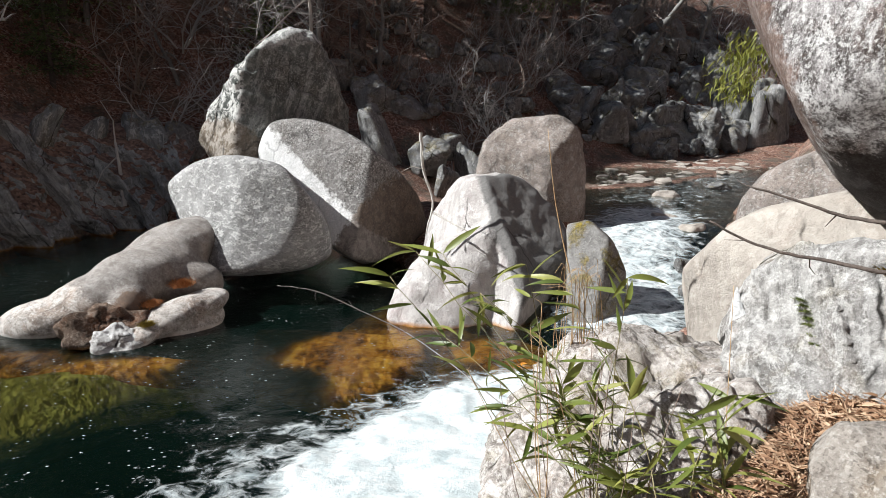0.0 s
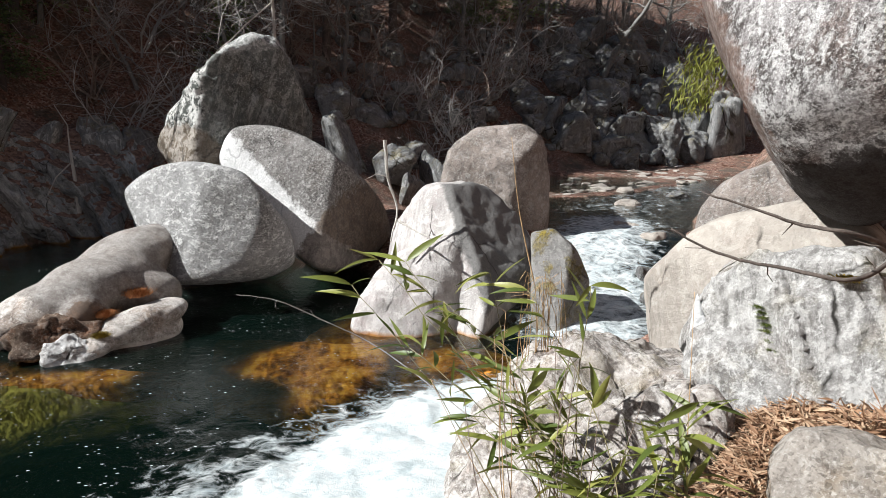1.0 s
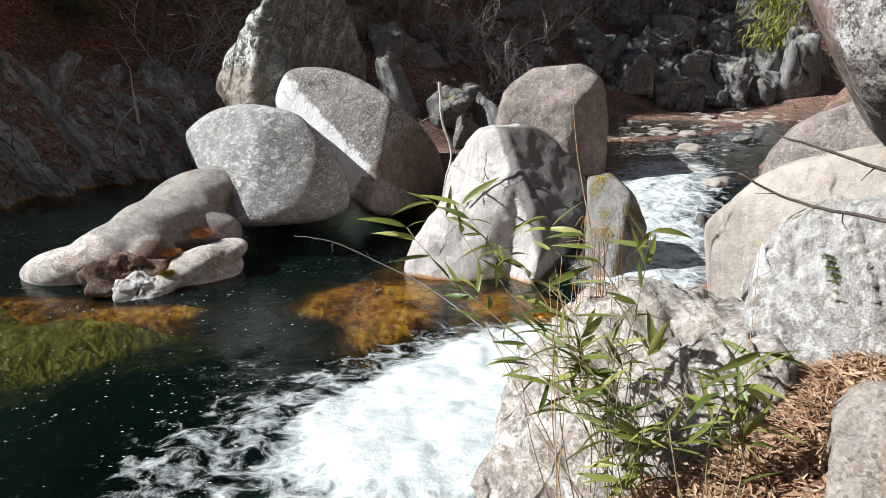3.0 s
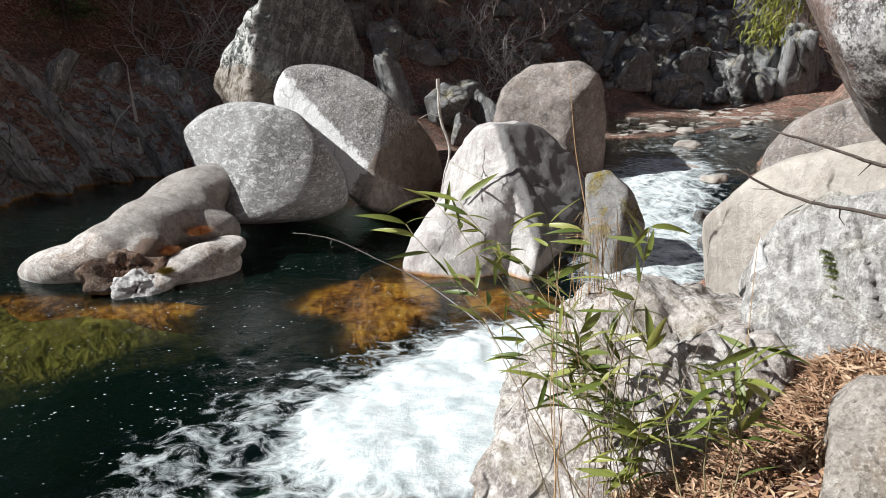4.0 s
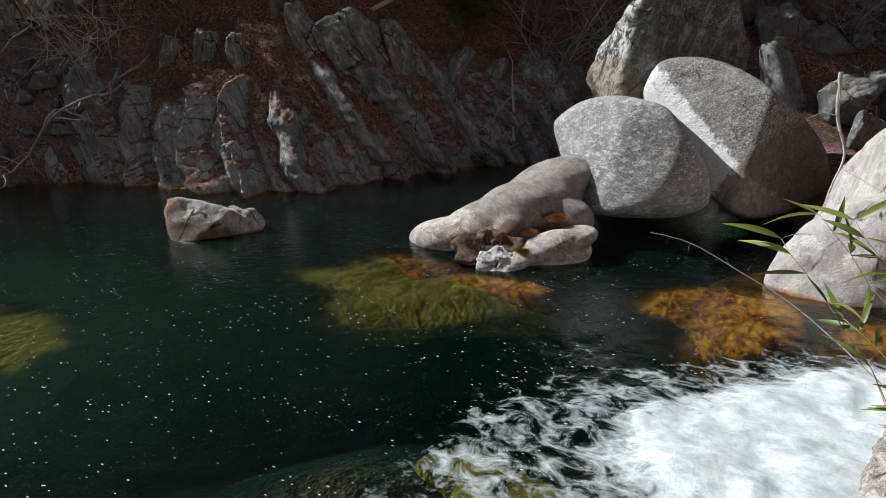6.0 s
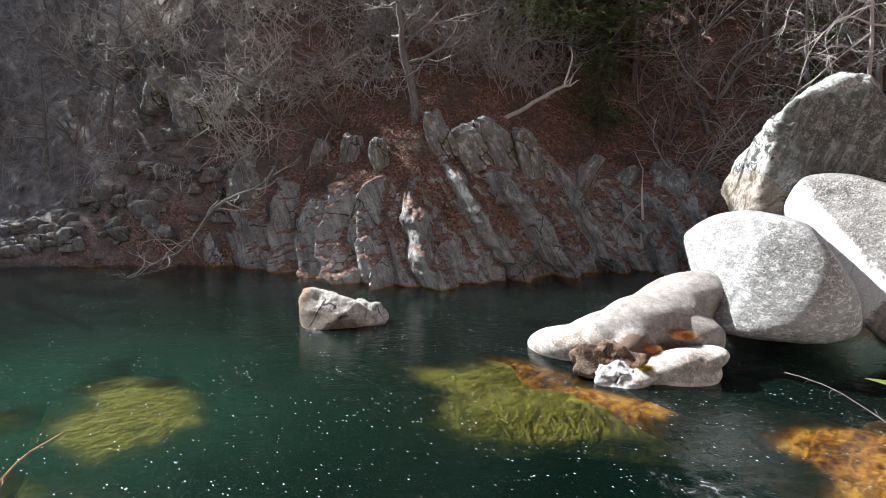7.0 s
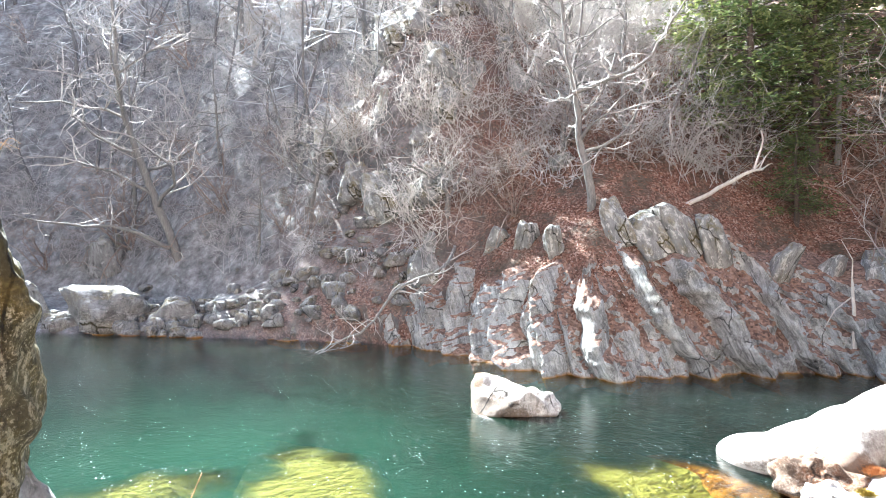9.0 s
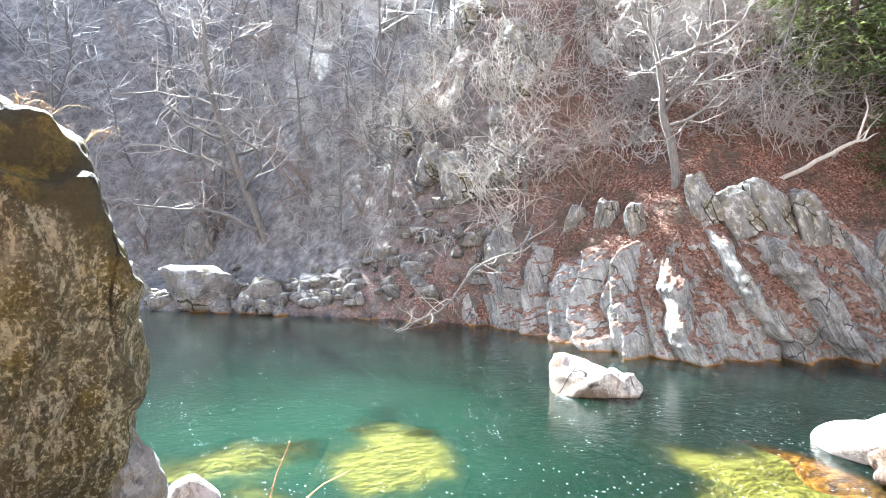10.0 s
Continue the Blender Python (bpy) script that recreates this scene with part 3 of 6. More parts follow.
def lump_stone(name, middle, half, turn, tilt, material, label, lumps=0.08, seed=0, category="boulder"):
    """A smooth water-worn body, longer than high, uneven at two scales."""
    bm = bmesh.new()
    bmesh.ops.create_icosphere(bm, subdivisions=5, radius=1.0)
    shift = Vector((seed * 4.7, seed * 2.3, seed * 6.1))
    stand = pose(0, 0, 0, 0, tilt, turn).to_3x3()
    for v in bm.verts:
        d = v.co.copy()
        k = 1 + lumps * noise.fractal(d * 1.6 + shift, 1.0, 2.0, 3) + 0.03 * noise.fractal(d * 6 + shift, 0.9, 2.0, 4)
        v.co = stand @ Vector((d.x * half[0], d.y * half[1], d.z * half[2])) * k
    me = bpy.data.meshes.new(name)
    bm.to_mesh(me)
    bm.free()
    me.materials.append(material)
    ob = new(name, me)
    ob.location = middle
    return tagged(ob, label, category)


def fused(bodies, cell=0.045, rounds=6):
    """Makes one stone of several that run into each other."""
    first = bodies[0]
    bm = bmesh.new()
    for ob in bodies:
        ob.data.transform(Matrix.Translation(ob.location - first.location))
        bm.from_mesh(ob.data)
    bm.to_mesh(first.data)
    bm.free()
    first.data.shade_smooth()
    melt = first.modifiers.new("melt", "REMESH")
    melt.mode, melt.voxel_size, melt.use_smooth_shade = "VOXEL", cell, True
    ease = first.modifiers.new("ease", "SMOOTH")
    ease.factor, ease.iterations = 0.5, rounds
    for ob in bodies[1:]:
        bpy.data.objects.remove(ob)
    return first


ROUND = ((-3.31, 10.94, 1.30), [(-164, 52, 1.35), (173, 82, 1.12), (30, 74, 1.00), (18, 40, 0.97), (16, 31, 1.00), (11, 3, 1.27), (-12, -59, 1.24), (-62, -76, 1.00), (-99, -74, 1.03), (-152, -27, 1.12), (-155, -16, 1.16), (-122, 14, 0.80), (-92, 8, 0.93), (-35, -10, 1.32), (-58, -40, 1.25), (107, 0, 1.25)])
SADDLE = ((-1.91, 12.59, 1.63), [(-165, 26, 1.87), (-174, 85, 1.42), (14, 71, 1.04), (11, 55, 0.88), (9, 40, 0.95), (4, 14, 1.30), (-9, -46, 1.66), (-42, -72, 1.55), (-151, -56, 1.21), (-160, -36, 1.09), (-105, 20, 0.81), (-143, -14, 1.12), (-33, 2, 0.92), (99, 0, 1.40)])
PEAK = ((-3.66, 14.16, 3.43), [(-160, 31, 1.01), (-160, 27, 1.07), (-159, 44, 0.96), (-158, 48, 0.94), (-154, 62, 1.06), (-5, 70, 1.38), (8, 28, 1.35), (9, 20, 1.32), (9, 8, 1.39), (8, -21, 1.70), (-89, -84, 1.71), (-158, -31, 1.85), (-67, 4, 0.93), (-141, 12, 1.08), (-85, 52, 1.50), (-15, 5, 1.50), (105, 0, 1.50)])
CENTRAL = ((0.75, 10.19, 0.71), [(131, 82, 1.40), (20, 78, 1.42), (-1, 47, 1.30), (-5, 31, 1.26), (-10, 6, 1.24), (-13, -5, 1.31), (-87, -65, 2.08), (-173, -15, 1.37), (-177, -2, 1.22), (179, 15, 1.15), (174, 38, 1.26), (-134, 20, 0.55), (-44, 40, 0.80), (-36, -4, 1.05), (-99, 62, 1.19), (-156, 18, 0.68), (86, 0, 1.35), (0, -90, 1.45)])
FOOT = ((0.08, 9.83, 0.24), [(-176, 7, 1.07), (176, 31, 0.93), (163, 56, 0.78), (175, 31, 0.79), (143, 73, 1.03), (-2, 19, 1.20), (-13, -19, 1.05), (-90, -70, 0.71), (-157, -41, 1.03), (-105, 34, 0.72), (-60, 10, 0.80), (90, 0, 1.00)])
BACKLOAF = ((1.95, 13.49, 2.24), [(176, 14, 1.18), (173, 51, 0.92), (167, 85, 0.75), (-9, 54, 0.85), (-11, 15, 0.85), (-12, 0, 0.96), (-106, 48, 1.01), (-113, 8, 1.26), (-56, 0, 1.19), (82, 0, 1.40), (0, -90, 2.04)])
MOSSY = ((2.26, 9.36, 0.81), [(170, -2, 0.44), (135, 73, 0.71), (-2, 49, 0.45), (-10, 23, 0.37), (-18, -9, 0.43), (-124, 20, 0.44), (-64, 10, 0.44), (76, 0, 0.55), (0, -90, 1.31)])
# bodies that run into one stone: middle, half sizes, turn, tilt
SLAB = [((-5.80, 8.88, 0.12), (0.80, 0.52, 0.32), -12, -10), ((-5.25, 9.15, 0.32), (0.85, 0.68, 0.42), 8, -22), ((-4.75, 9.45, 0.58), (0.75, 0.70, 0.48), 20, -16), ((-4.55, 10.2, 0.80), (0.95, 0.70, 0.48), 30, -26), ((-4.5, 9.8, 0.6), (0.7, 0.6, 0.5), 20, -16),
        ((-4.55, 8.85, 0.36), (0.32, 0.34, 0.30), 0, -20), ((-4.80, 9.15, -0.15), (1.05, 0.55, 0.45), 10, 0), ((-4.1, 9.7, 0.45), (0.6, 0.5, 0.4), 0, 0)]
LOWSTONE = [((-3.68, 9.12, 0.28), (0.46, 0.36, 0.19), 30, -16), ((-3.98, 8.75, 0.20), (0.62, 0.34, 0.20), 38, -20), ((-4.25, 8.36, 0.06), (0.36, 0.30, 0.15), 35, -18), ((-3.85, 8.95, 0.0), (0.62, 0.36, 0.28), 40, -14)]
HOLLOW = ((-4.76, 8.52, 0.20), [(-165, 42, 0.45), (76, 70, 0.23), (155, 71, 0.25), (64, 68, 0.45), (18, -18, 0.51), (-5, -57, 0.33), (-37, -70, 0.28), (-98, -68, 0.36), (-148, -6, 0.54), (-63, 40, 0.32), (117, 0, 0.40)])
CRUST = ((-4.45, 8.18, 0.05), [(-162, 30, 0.30), (150, 70, 0.21), (77, 68, 0.22), (33, 21, 0.27), (17, -24, 0.29), (-61, -70, 0.22), (-140, -31, 0.27), (-63, 45, 0.16), (117, 0, 0.20)])
WHITEFACE = ((1.89, 3.96, 1.75), [(155, 0, 0.06), (152, 11, 0.09), (-20, 21, 0.06), (-22, 13, 0.04), (-25, 5, 0.06), (-146, 10, 0.04), (64, 0, 0.06), (0, -90, 0.09)])
LOOMING = ((2.93, 4.33, 3.59), [(154, -14, 0.87), (153, -24, 0.78), (152, -30, 0.76), (152, -29, 0.75), (154, -42, 0.85), (163, -67, 1.06), (-48, -56, 1.09), (-41, -10, 0.73), (-47, 31, 0.72), (-86, 67, 1.13), (161, 18, 1.18), (-159, 8, 1.08), (-114, 0, 1.35), (-134, -42, 1.17), (56, 0, 1.50)])
RIGHTHIGH = ((4.57, 8.02, 2.19), [(154, 10, 0.72), (150, 38, 0.49), (144, 63, 0.39), (134, 80, 0.46), (-33, 23, 0.83), (-140, 25, 0.70), (60, 0, 1.00), (0, -90, 1.89)])
RIGHTMID = ((3.22, 5.79, 1.88), [(162, -10, 1.01), (148, 42, 0.54), (147, 44, 0.52), (135, 66, 0.41), (125, 75, 0.43), (-28, 52, 0.84), (-37, 7, 1.03), (-144, 40, 0.60), (-159, 0, 0.75), (61, 0, 1.00), (0, -90, 1.58)])
RIGHTNEAR = ((2.47, 3.91, 1.86), [(155, -1, 0.59), (145, 32, 0.52), (134, 56, 0.45), (106, 75, 0.42), (28, 79, 0.49), (-37, 14, 0.65), (-141, 22, 0.46), (-103, 45, 0.64), (57, 0, 0.75), (0, -90, 0.96)])
NEARROCK = ((1.46, 4.60, 0.68), [(173, 7, 1.15), (165, 18, 0.99), (155, 34, 0.83), (142, 49, 0.76), (115, 66, 0.78), (36, 69, 0.83), (26, 66, 0.85), (-23, 16, 1.13), (-27, 8, 1.15), (-126, 38, 0.79), (-98, 15, 1.14), (72, 0, 1.20), (0, -90, 1.28)])
LEDGE = ((1.44, 3.49, 1.16), [(161, 10, 0.55), (140, 39, 0.33), (132, 47, 0.30), (99, 65, 0.39), (-4, 45, 0.55), (-22, 17, 0.51), (-28, 4, 0.51), (-128, 34, 0.36), (-88, 20, 0.43), (-158, 50, 0.51), (67, 0, 0.60), (0, -90, 0.66)])
CORNERSTONE = ((1.78, 2.44, 1.66), [(149, -2, 0.22), (132, 29, 0.19), (93, 62, 0.17), (22, 64, 0.18), (-37, 8, 0.24), (-136, 45, 0.28), (54, 0, 0.40), (0, -90, 0.76)])
POOLBODY = ((-10.18, 7.18, 0.32), [(-128, 20, 0.61), (150, 78, 0.40), (88, 68, 0.28), (70, 53, 0.38), (55, 16, 0.80), (-31, -75, 0.45), (-122, -4, 0.58), (-61, 35, 0.26), (-106, 5, 0.52), (-26, -8, 0.55), (144, 0, 0.50), (0, -90, 0.8)])
POOLTAIL = ((-9.72, 7.73, 0.16), [(-148, 56, 0.31), (89, 69, 0.25), (63, 43, 0.30), (43, -21, 0.46), (-127, 0, 0.38), (-39, 35, 0.16), (141, 0, 0.40), (0, -90, 0.6)])
LEFTTOP = ((-5.56, -1.16, 2.99), [(71, 72, 1.23), (86, 58, 1.08), (95, 8, 0.62), (95, -1, 0.54), (95, -3, 0.52), (-24, -65, 1.63), (-73, 5, 1.1), (26, -8, 0.39), (-24, 0, 0.57), (11, 60, 1.15), (-169, 0, 1.50)])
LEFTBODY = ((-5.44, -1.08, 2.66), [(28, 87, 1.00), (95, 18, 0.71), (94, 12, 0.72), (92, -2, 0.81), (89, -15, 0.89), (91, -9, 0.83), (-75, 6, 1.2), (32, -6, 0.55), (-20, 0, 0.62), (70, 0, 0.72), (-170, 0, 1.40), (0, -90, 2.9)])
LEFTFOOT = ((-5.86, -0.45, 1.23), [(-89, 14, 0.32), (-121, 64, 0.46), (106, 36, 0.26), (101, 25, 0.21), (95, 13, 0.25), (23, 30, 0.40), (-177, 0, 0.50), (0, -90, 1.63)])
LEFTSMALL = ((-4.57, 0.03, 1.40), [(-92, 7, 0.18), (-137, 62, 0.21), (110, 44, 0.16), (91, 10, 0.17), (8, 40, 0.24), (178, 0, 0.30), (0, -90, 1.80)])

facet_stone("boulder", *ROUND, mat_round, "rounded pale grey speckled granite boulder resting on a slab", 6, lumps=0.02, seed=1)
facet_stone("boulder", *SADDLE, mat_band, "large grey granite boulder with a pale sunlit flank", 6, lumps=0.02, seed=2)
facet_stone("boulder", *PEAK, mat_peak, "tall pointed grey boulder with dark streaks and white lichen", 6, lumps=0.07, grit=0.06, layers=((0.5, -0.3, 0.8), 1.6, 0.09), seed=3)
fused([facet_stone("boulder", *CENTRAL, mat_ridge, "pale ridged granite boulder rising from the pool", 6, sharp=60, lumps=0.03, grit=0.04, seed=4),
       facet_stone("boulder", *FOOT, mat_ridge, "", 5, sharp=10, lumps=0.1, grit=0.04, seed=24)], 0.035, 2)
facet_stone("boulder", *BACKLOAF, mat_saddle, "smooth loaf-shaped tan granite boulder beside the cascade", 6, sharp=34, lumps=0.04, grit=0.03, seed=5)
facet_stone("boulder", *MOSSY, mat_mossy, "small dark boulder with yellow moss beside the cascade", 5, seed=6)
fused([lump_stone("rock_slab", *row, mat_slab, "long low smooth tan rock slab sloping into the pool", 0.05, 40 + k, "rock") for k, row in enumerate(SLAB)])
facet_stone("stone", *HOLLOW, mat_hollow, "dark brown stained broken stone wedged in the slab's hollow", 5, sharp=24, lumps=0.2, grit=0.07, seed=28, category="stone")
facet_stone("stone", *CRUST, mat_crust, "white crusted broken stone at the waterline", 5, sharp=24, lumps=0.25, grit=0.06, seed=29, category="stone")
fused([lump_stone("rock_slab", *row, mat_slab, "low rounded tan stone with a moss tuft at the waterline", 0.05, 50 + k, "rock") for k, row in enumerate(LOWSTONE)], 0.03)
facet_stone("stone", *WHITEFACE, mat_quartz, "small white quartz stone leaning beside the cascade", 4, seed=20, category="stone")
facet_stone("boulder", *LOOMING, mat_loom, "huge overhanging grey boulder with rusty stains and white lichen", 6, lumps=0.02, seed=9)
facet_stone("boulder", *RIGHTHIGH, mat_saddle, "grey smooth boulder on the stream's bank", 5, seed=10)
facet_stone("boulder", *RIGHTMID, mat_tan, "long pale tan boulder beside the cascade", 6, seed=11)
facet_stone("boulder", *LEDGE, mat_ledge, "low cracked pale ledge among dry leaves", 6, lumps=0.07, grit=0.05, layers=((0.75, -0.25, 0.6), 7.0, 0.05), seed=19)
facet_stone("boulder", *RIGHTNEAR, mat_streak, "bright lichen-covered granite boulder with a mossy crack", 6, lumps=0.09, grit=0.05, layers=((0.9, 0.3, 0.15), 4.0, 0.05), seed=12)
facet_stone("boulder", *NEARROCK, mat_ledge, "broad pale cracked rock grown with bamboo grass", 6, lumps=0.13, grit=0.08, layers=((0.75, -0.25, 0.6), 5.0, 0.075), seed=13)
facet_stone("stone", *CORNERSTONE, mat_corner, "flat tan stone among dry leaves", 6, lumps=0.1, grit=0.03, seed=14, category="stone")
fused([facet_stone("boulder", *POOLBODY, mat_pool, "white sunlit stone with a rusty flank standing in the green pool", 5, sharp=40, lumps=0.05, grit=0.05, seed=15),
       facet_stone("boulder", *POOLTAIL, mat_pool, "", 5, sharp=20, lumps=0.1, grit=0.06, seed=35)], 0.025)
fused([facet_stone("boulder", *LEFTBODY, mat_left, "tall mossy boulder with cream lichen crusts at the waterside", 6, sharp=40, lumps=0.06, grit=0.09, layers=((-0.35, 0.85, 0.35), 4.0, 0.10), seed=16),
       facet_stone("boulder", *LEFTTOP, mat_left, "", 6, sharp=40, lumps=0.06, grit=0.08, layers=((-0.35, 0.85, 0.35), 4.0, 0.09), seed=36)], 0.032, 2)
facet_stone("stone", *LEFTFOOT, mat_bank, "dark stone at the foot of a mossy boulder", 5, lumps=0.1, grit=0.04, seed=17, category="stone")
facet_stone("stone", *LEFTSMALL, mat_bright, "small white sunlit stone at the water's edge", 4, seed=18, category="stone")

# ---- helpers for the things ----
class Soup:
    """Vertices and faces that become one mesh."""

    def __init__(self):
        self.v, self.f = [], []

    def tube(self, path, radii, sides=5):
        path = [Vector(p) for p in path]
        start = len(self.v)
        for i, p in enumerate(path):
            way = (path[min(i + 1, len(path) - 1)] - path[max(i - 1, 0)]).normalized()
            side = way.cross(Vector((0.31, 0.17, 0.93)) if abs(way.z) < 0.9 else Vector((1, 0.2, 0))).normalized()
            up = way.cross(side)
            for k in range(sides):
                a = 2 * math.pi * k / sides
                self.v.append(tuple(p + (side * math.cos(a) + up * math.sin(a)) * radii[i]))
        for i in range(len(path) - 1):
            for k in range(sides):
                a, b = start + i * sides + k, start + i * sides + (k + 1) % sides
                self.f.append((a, b, b + sides, a + sides))
        self.f.append(tuple(range(start + (len(path) - 1) * sides, start + len(path) * sides)))

    def blade(self, root, way, flat, length, width, droop=0.0, steps=3):
        """A leaf: a folded strip that widens and comes to a point."""
        root, way, flat = Vector(root), Vector(way).normalized(), Vector(flat)
        side = way.cross(flat).normalized()
        lift = side.cross(way)
        s = len(self.v)
        self.v.append(tuple(root))
        for i in range(1, steps + 1):
            u = i / (steps + 1)
            w = width * math.sin(math.pi * u ** 0.75) * 0.5
            p = root + way * length * u - Vector((0, 0, droop * length * u * u))
            self.v += [tuple(p + side * w + lift * w * 0.35), tuple(p), tuple(p - side * w + lift * w * 0.35)]
        self.v.append(tuple(root + way * length - Vector((0, 0, droop * length))))
        e = len(self.v) - 1
        self.f += [(s, s + 1, s + 2), (s, s + 2, s + 3)]
        for i in range(steps - 1):
            a = s + 1 + 3 * i
            self.f += [(a, a + 3, a + 4, a + 1), (a + 1, a + 4, a + 5, a + 2)]
        a = s + 1 + 3 * (steps - 1)
        self.f += [(a, e, a + 1), (a + 1, e, a + 2)]

    def diamond(self, p, way, flat, length, width):
        p, way, flat = Vector(p), Vector(way).normalized(), Vector(flat)
        side = way.cross(flat)
        if side.length < 1e-4:
            side = way.orthogonal()
        side.normalize()
        s = len(self.v)
        mid = p + way * length * 0.45
        bow = side.cross(way) * width * 0.25
        self.v += [tuple(p), tuple(mid + side * width * 0.5 + bow), tuple(p + way * length), tuple(mid - side * width * 0.5 + bow)]
        self.f += [(s, s + 1, s + 2), (s, s + 2, s + 3)]

    def mesh(self, name, material, smooth_it=True):
        me = bpy.data.meshes.new(name)
        me.from_pydata(self.v, [], self.f)
        if smooth_it:
            me.shade_smooth()
        me.materials.append(material)
        return me


def part(name, me, parent, label=""):
    ob = new(name, me)
    ob.parent = parent
    return tagged(ob, label)


def line(points, steps=4, wobble=0.0, rng=None):
    """A rounded way through the given points."""
    pts = [Vector(p) for p in points]
    out = []
    for i in range(len(pts) - 1):
        a, b, c, d = pts[max(i - 1, 0)], pts[i], pts[i + 1], pts[min(i + 2, len(pts) - 1)]
        for k in range(steps):
            u = k / steps
            p = 0.5 * ((2 * b) + (c - a) * u + (2 * a - 5 * b + 4 * c - d) * u * u + (3 * b - a - 3 * c + d) * u ** 3)
            if rng and wobble:
                p = p + Vector((rng.gauss(0, wobble), rng.gauss(0, wobble), rng.gauss(0, wobble)))
            out.append(p)
    return out + [pts[-1]]


def taper(n, a, b):
    return [a + (b - a) * i / max(n - 1, 1) for i in range(n)]


# ---- more materials ----
def bark(name, stops, scale=(9, 9, 1.5)):
    return plain_noise(name, stops, 3.0, 0.9, 0.7, scale, 6, 30.0)


mat_bark = bark("grey_bark", ((0.3, (0.10, 0.095, 0.09)), (0.55, (0.21, 0.205, 0.195)), (0.75, (0.36, 0.35, 0.335))))
mat_bark_dark = bark("dark_bark", ((0.3, (0.05, 0.04, 0.035)), (0.6, (0.13, 0.105, 0.09)), (0.8, (0.24, 0.21, 0.19))))
mat_twig = bark("pale_twigs", ((0.3, (0.27, 0.25, 0.24)), (0.55, (0.45, 0.43, 0.41)), (0.75, (0.60, 0.585, 0.565))))
mat_twig_brown = bark("brown_twigs", ((0.3, (0.14, 0.10, 0.085)), (0.55, (0.28, 0.22, 0.185)), (0.75, (0.44, 0.37, 0.33))))
mat_driftwood = bark("bleached_wood", ((0.3, (0.34, 0.31, 0.28)), (0.55, (0.56, 0.53, 0.49)), (0.75, (0.72, 0.70, 0.66))))
mat_pinebark = bark("red_pine_bark", ((0.3, (0.14, 0.06, 0.04)), (0.55, (0.30, 0.14, 0.09)), (0.75, (0.42, 0.24, 0.17))))
mat_straw = bark("dry_straw", ((0.3, (0.24, 0.15, 0.08)), (0.55, (0.45, 0.31, 0.17)), (0.75, (0.60, 0.47, 0.30))))


def leaf_material(name, stops, rough=0.45, through_it=0.25):
    """Leaf tissue: each leaf its own shade, a little light passing through."""
    s = Nodes(name)
    r = s.math("ADD", s.math("MULTIPLY", s.n("NewGeometry").outputs["Random Per Island"], 0.6), s.math("MULTIPLY", s.n("ObjectInfo").outputs["Random"], 0.4))
    c = s.ramp(r, *stops)
    c = s.mix(s.math("MULTIPLY", s.noise(14.0, 4, 0.6), 0.35), c, tuple(0.5 * v for v in stops[0][1]))
    s.finish(c, rough, s.bump(s.noise(60.0, 3), 0.2, 0.003), spec=0.4)
    glow = s.n("BsdfTranslucent", {"Color": c})
    mixed = s.n("MixShader", {0: through_it, 1: s.bsdf.outputs[0], 2: glow.outputs[0]})
    s.t.links.new(mixed.outputs[0], s.out.inputs["Surface"])
    return s.m


mat_bamboo = leaf_material("bamboo_leaf", ((0.0, (0.03, 0.05, 0.014)), (0.35, (0.10, 0.14, 0.03)), (0.65, (0.28, 0.31, 0.07)), (0.85, (0.48, 0.44, 0.15)), (1.0, (0.50, 0.36, 0.18))), 0.4, 0.3)
mat_bamboo_stem = plain_noise("bamboo_stem", ((0.3, (0.13, 0.12, 0.06)), (0.6, (0.30, 0.26, 0.15)), (0.8, (0.42, 0.36, 0.22))), 6.0, 0.5)
mat_evergreen = leaf_material("evergreen_leaf", ((0.0, (0.05, 0.085, 0.03)), (0.4, (0.13, 0.18, 0.065)), (0.7, (0.26, 0.30, 0.11)), (1.0, (0.45, 0.48, 0.21))), 0.5, 0.25)
# Far twigs carry the hill's haze as a paler, bluer colour.
mat_twig_far = bark("haze_tinted_twigs", ((0.3, (0.30, 0.31, 0.33)), (0.55, (0.45, 0.46, 0.48)), (0.75, (0.58, 0.59, 0.61))))
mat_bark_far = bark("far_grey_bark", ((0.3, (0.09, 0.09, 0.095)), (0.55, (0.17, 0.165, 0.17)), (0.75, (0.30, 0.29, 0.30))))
mat_brush = bark("pinkish_brush", ((0.3, (0.26, 0.245, 0.245)), (0.55, (0.46, 0.44, 0.44)), (0.75, (0.64, 0.62, 0.62))))
mat_pine = leaf_material("pine_needles", ((0.0, (0.10, 0.14, 0.03)), (0.5, (0.22, 0.26, 0.07)), (1.0, (0.34, 0.36, 0.13))), 0.6, 0.3)
mat_spray = leaf_material("hanging_green_spray", ((0.0, (0.11, 0.13, 0.02)), (0.5, (0.24, 0.25, 0.045)), (1.0, (0.38, 0.36, 0.09))), 0.6, 0.35)
mat_litter = leaf_material("dry_leaf", ((0.0, (0.13, 0.07, 0.045)), (0.35, (0.36, 0.21, 0.12)), (0.7, (0.58, 0.42, 0.28)), (1.0, (0.80, 0.70, 0.55))), 0.7, 0.15)
mat_litter_far = leaf_material("red_brown_leaf", ((0.0, (0.12, 0.055, 0.036)), (0.5, (0.30, 0.15, 0.10)), (1.0, (0.48, 0.29, 0.21))), 0.8, 0.1)
mat_moss = plain_noise("yellow_moss", ((0.3, (0.10, 0.07, 0.01)), (0.55, (0.28, 0.20, 0.03)), (0.8, (0.42, 0.33, 0.08))), 20.0, 0.95, 0.9)
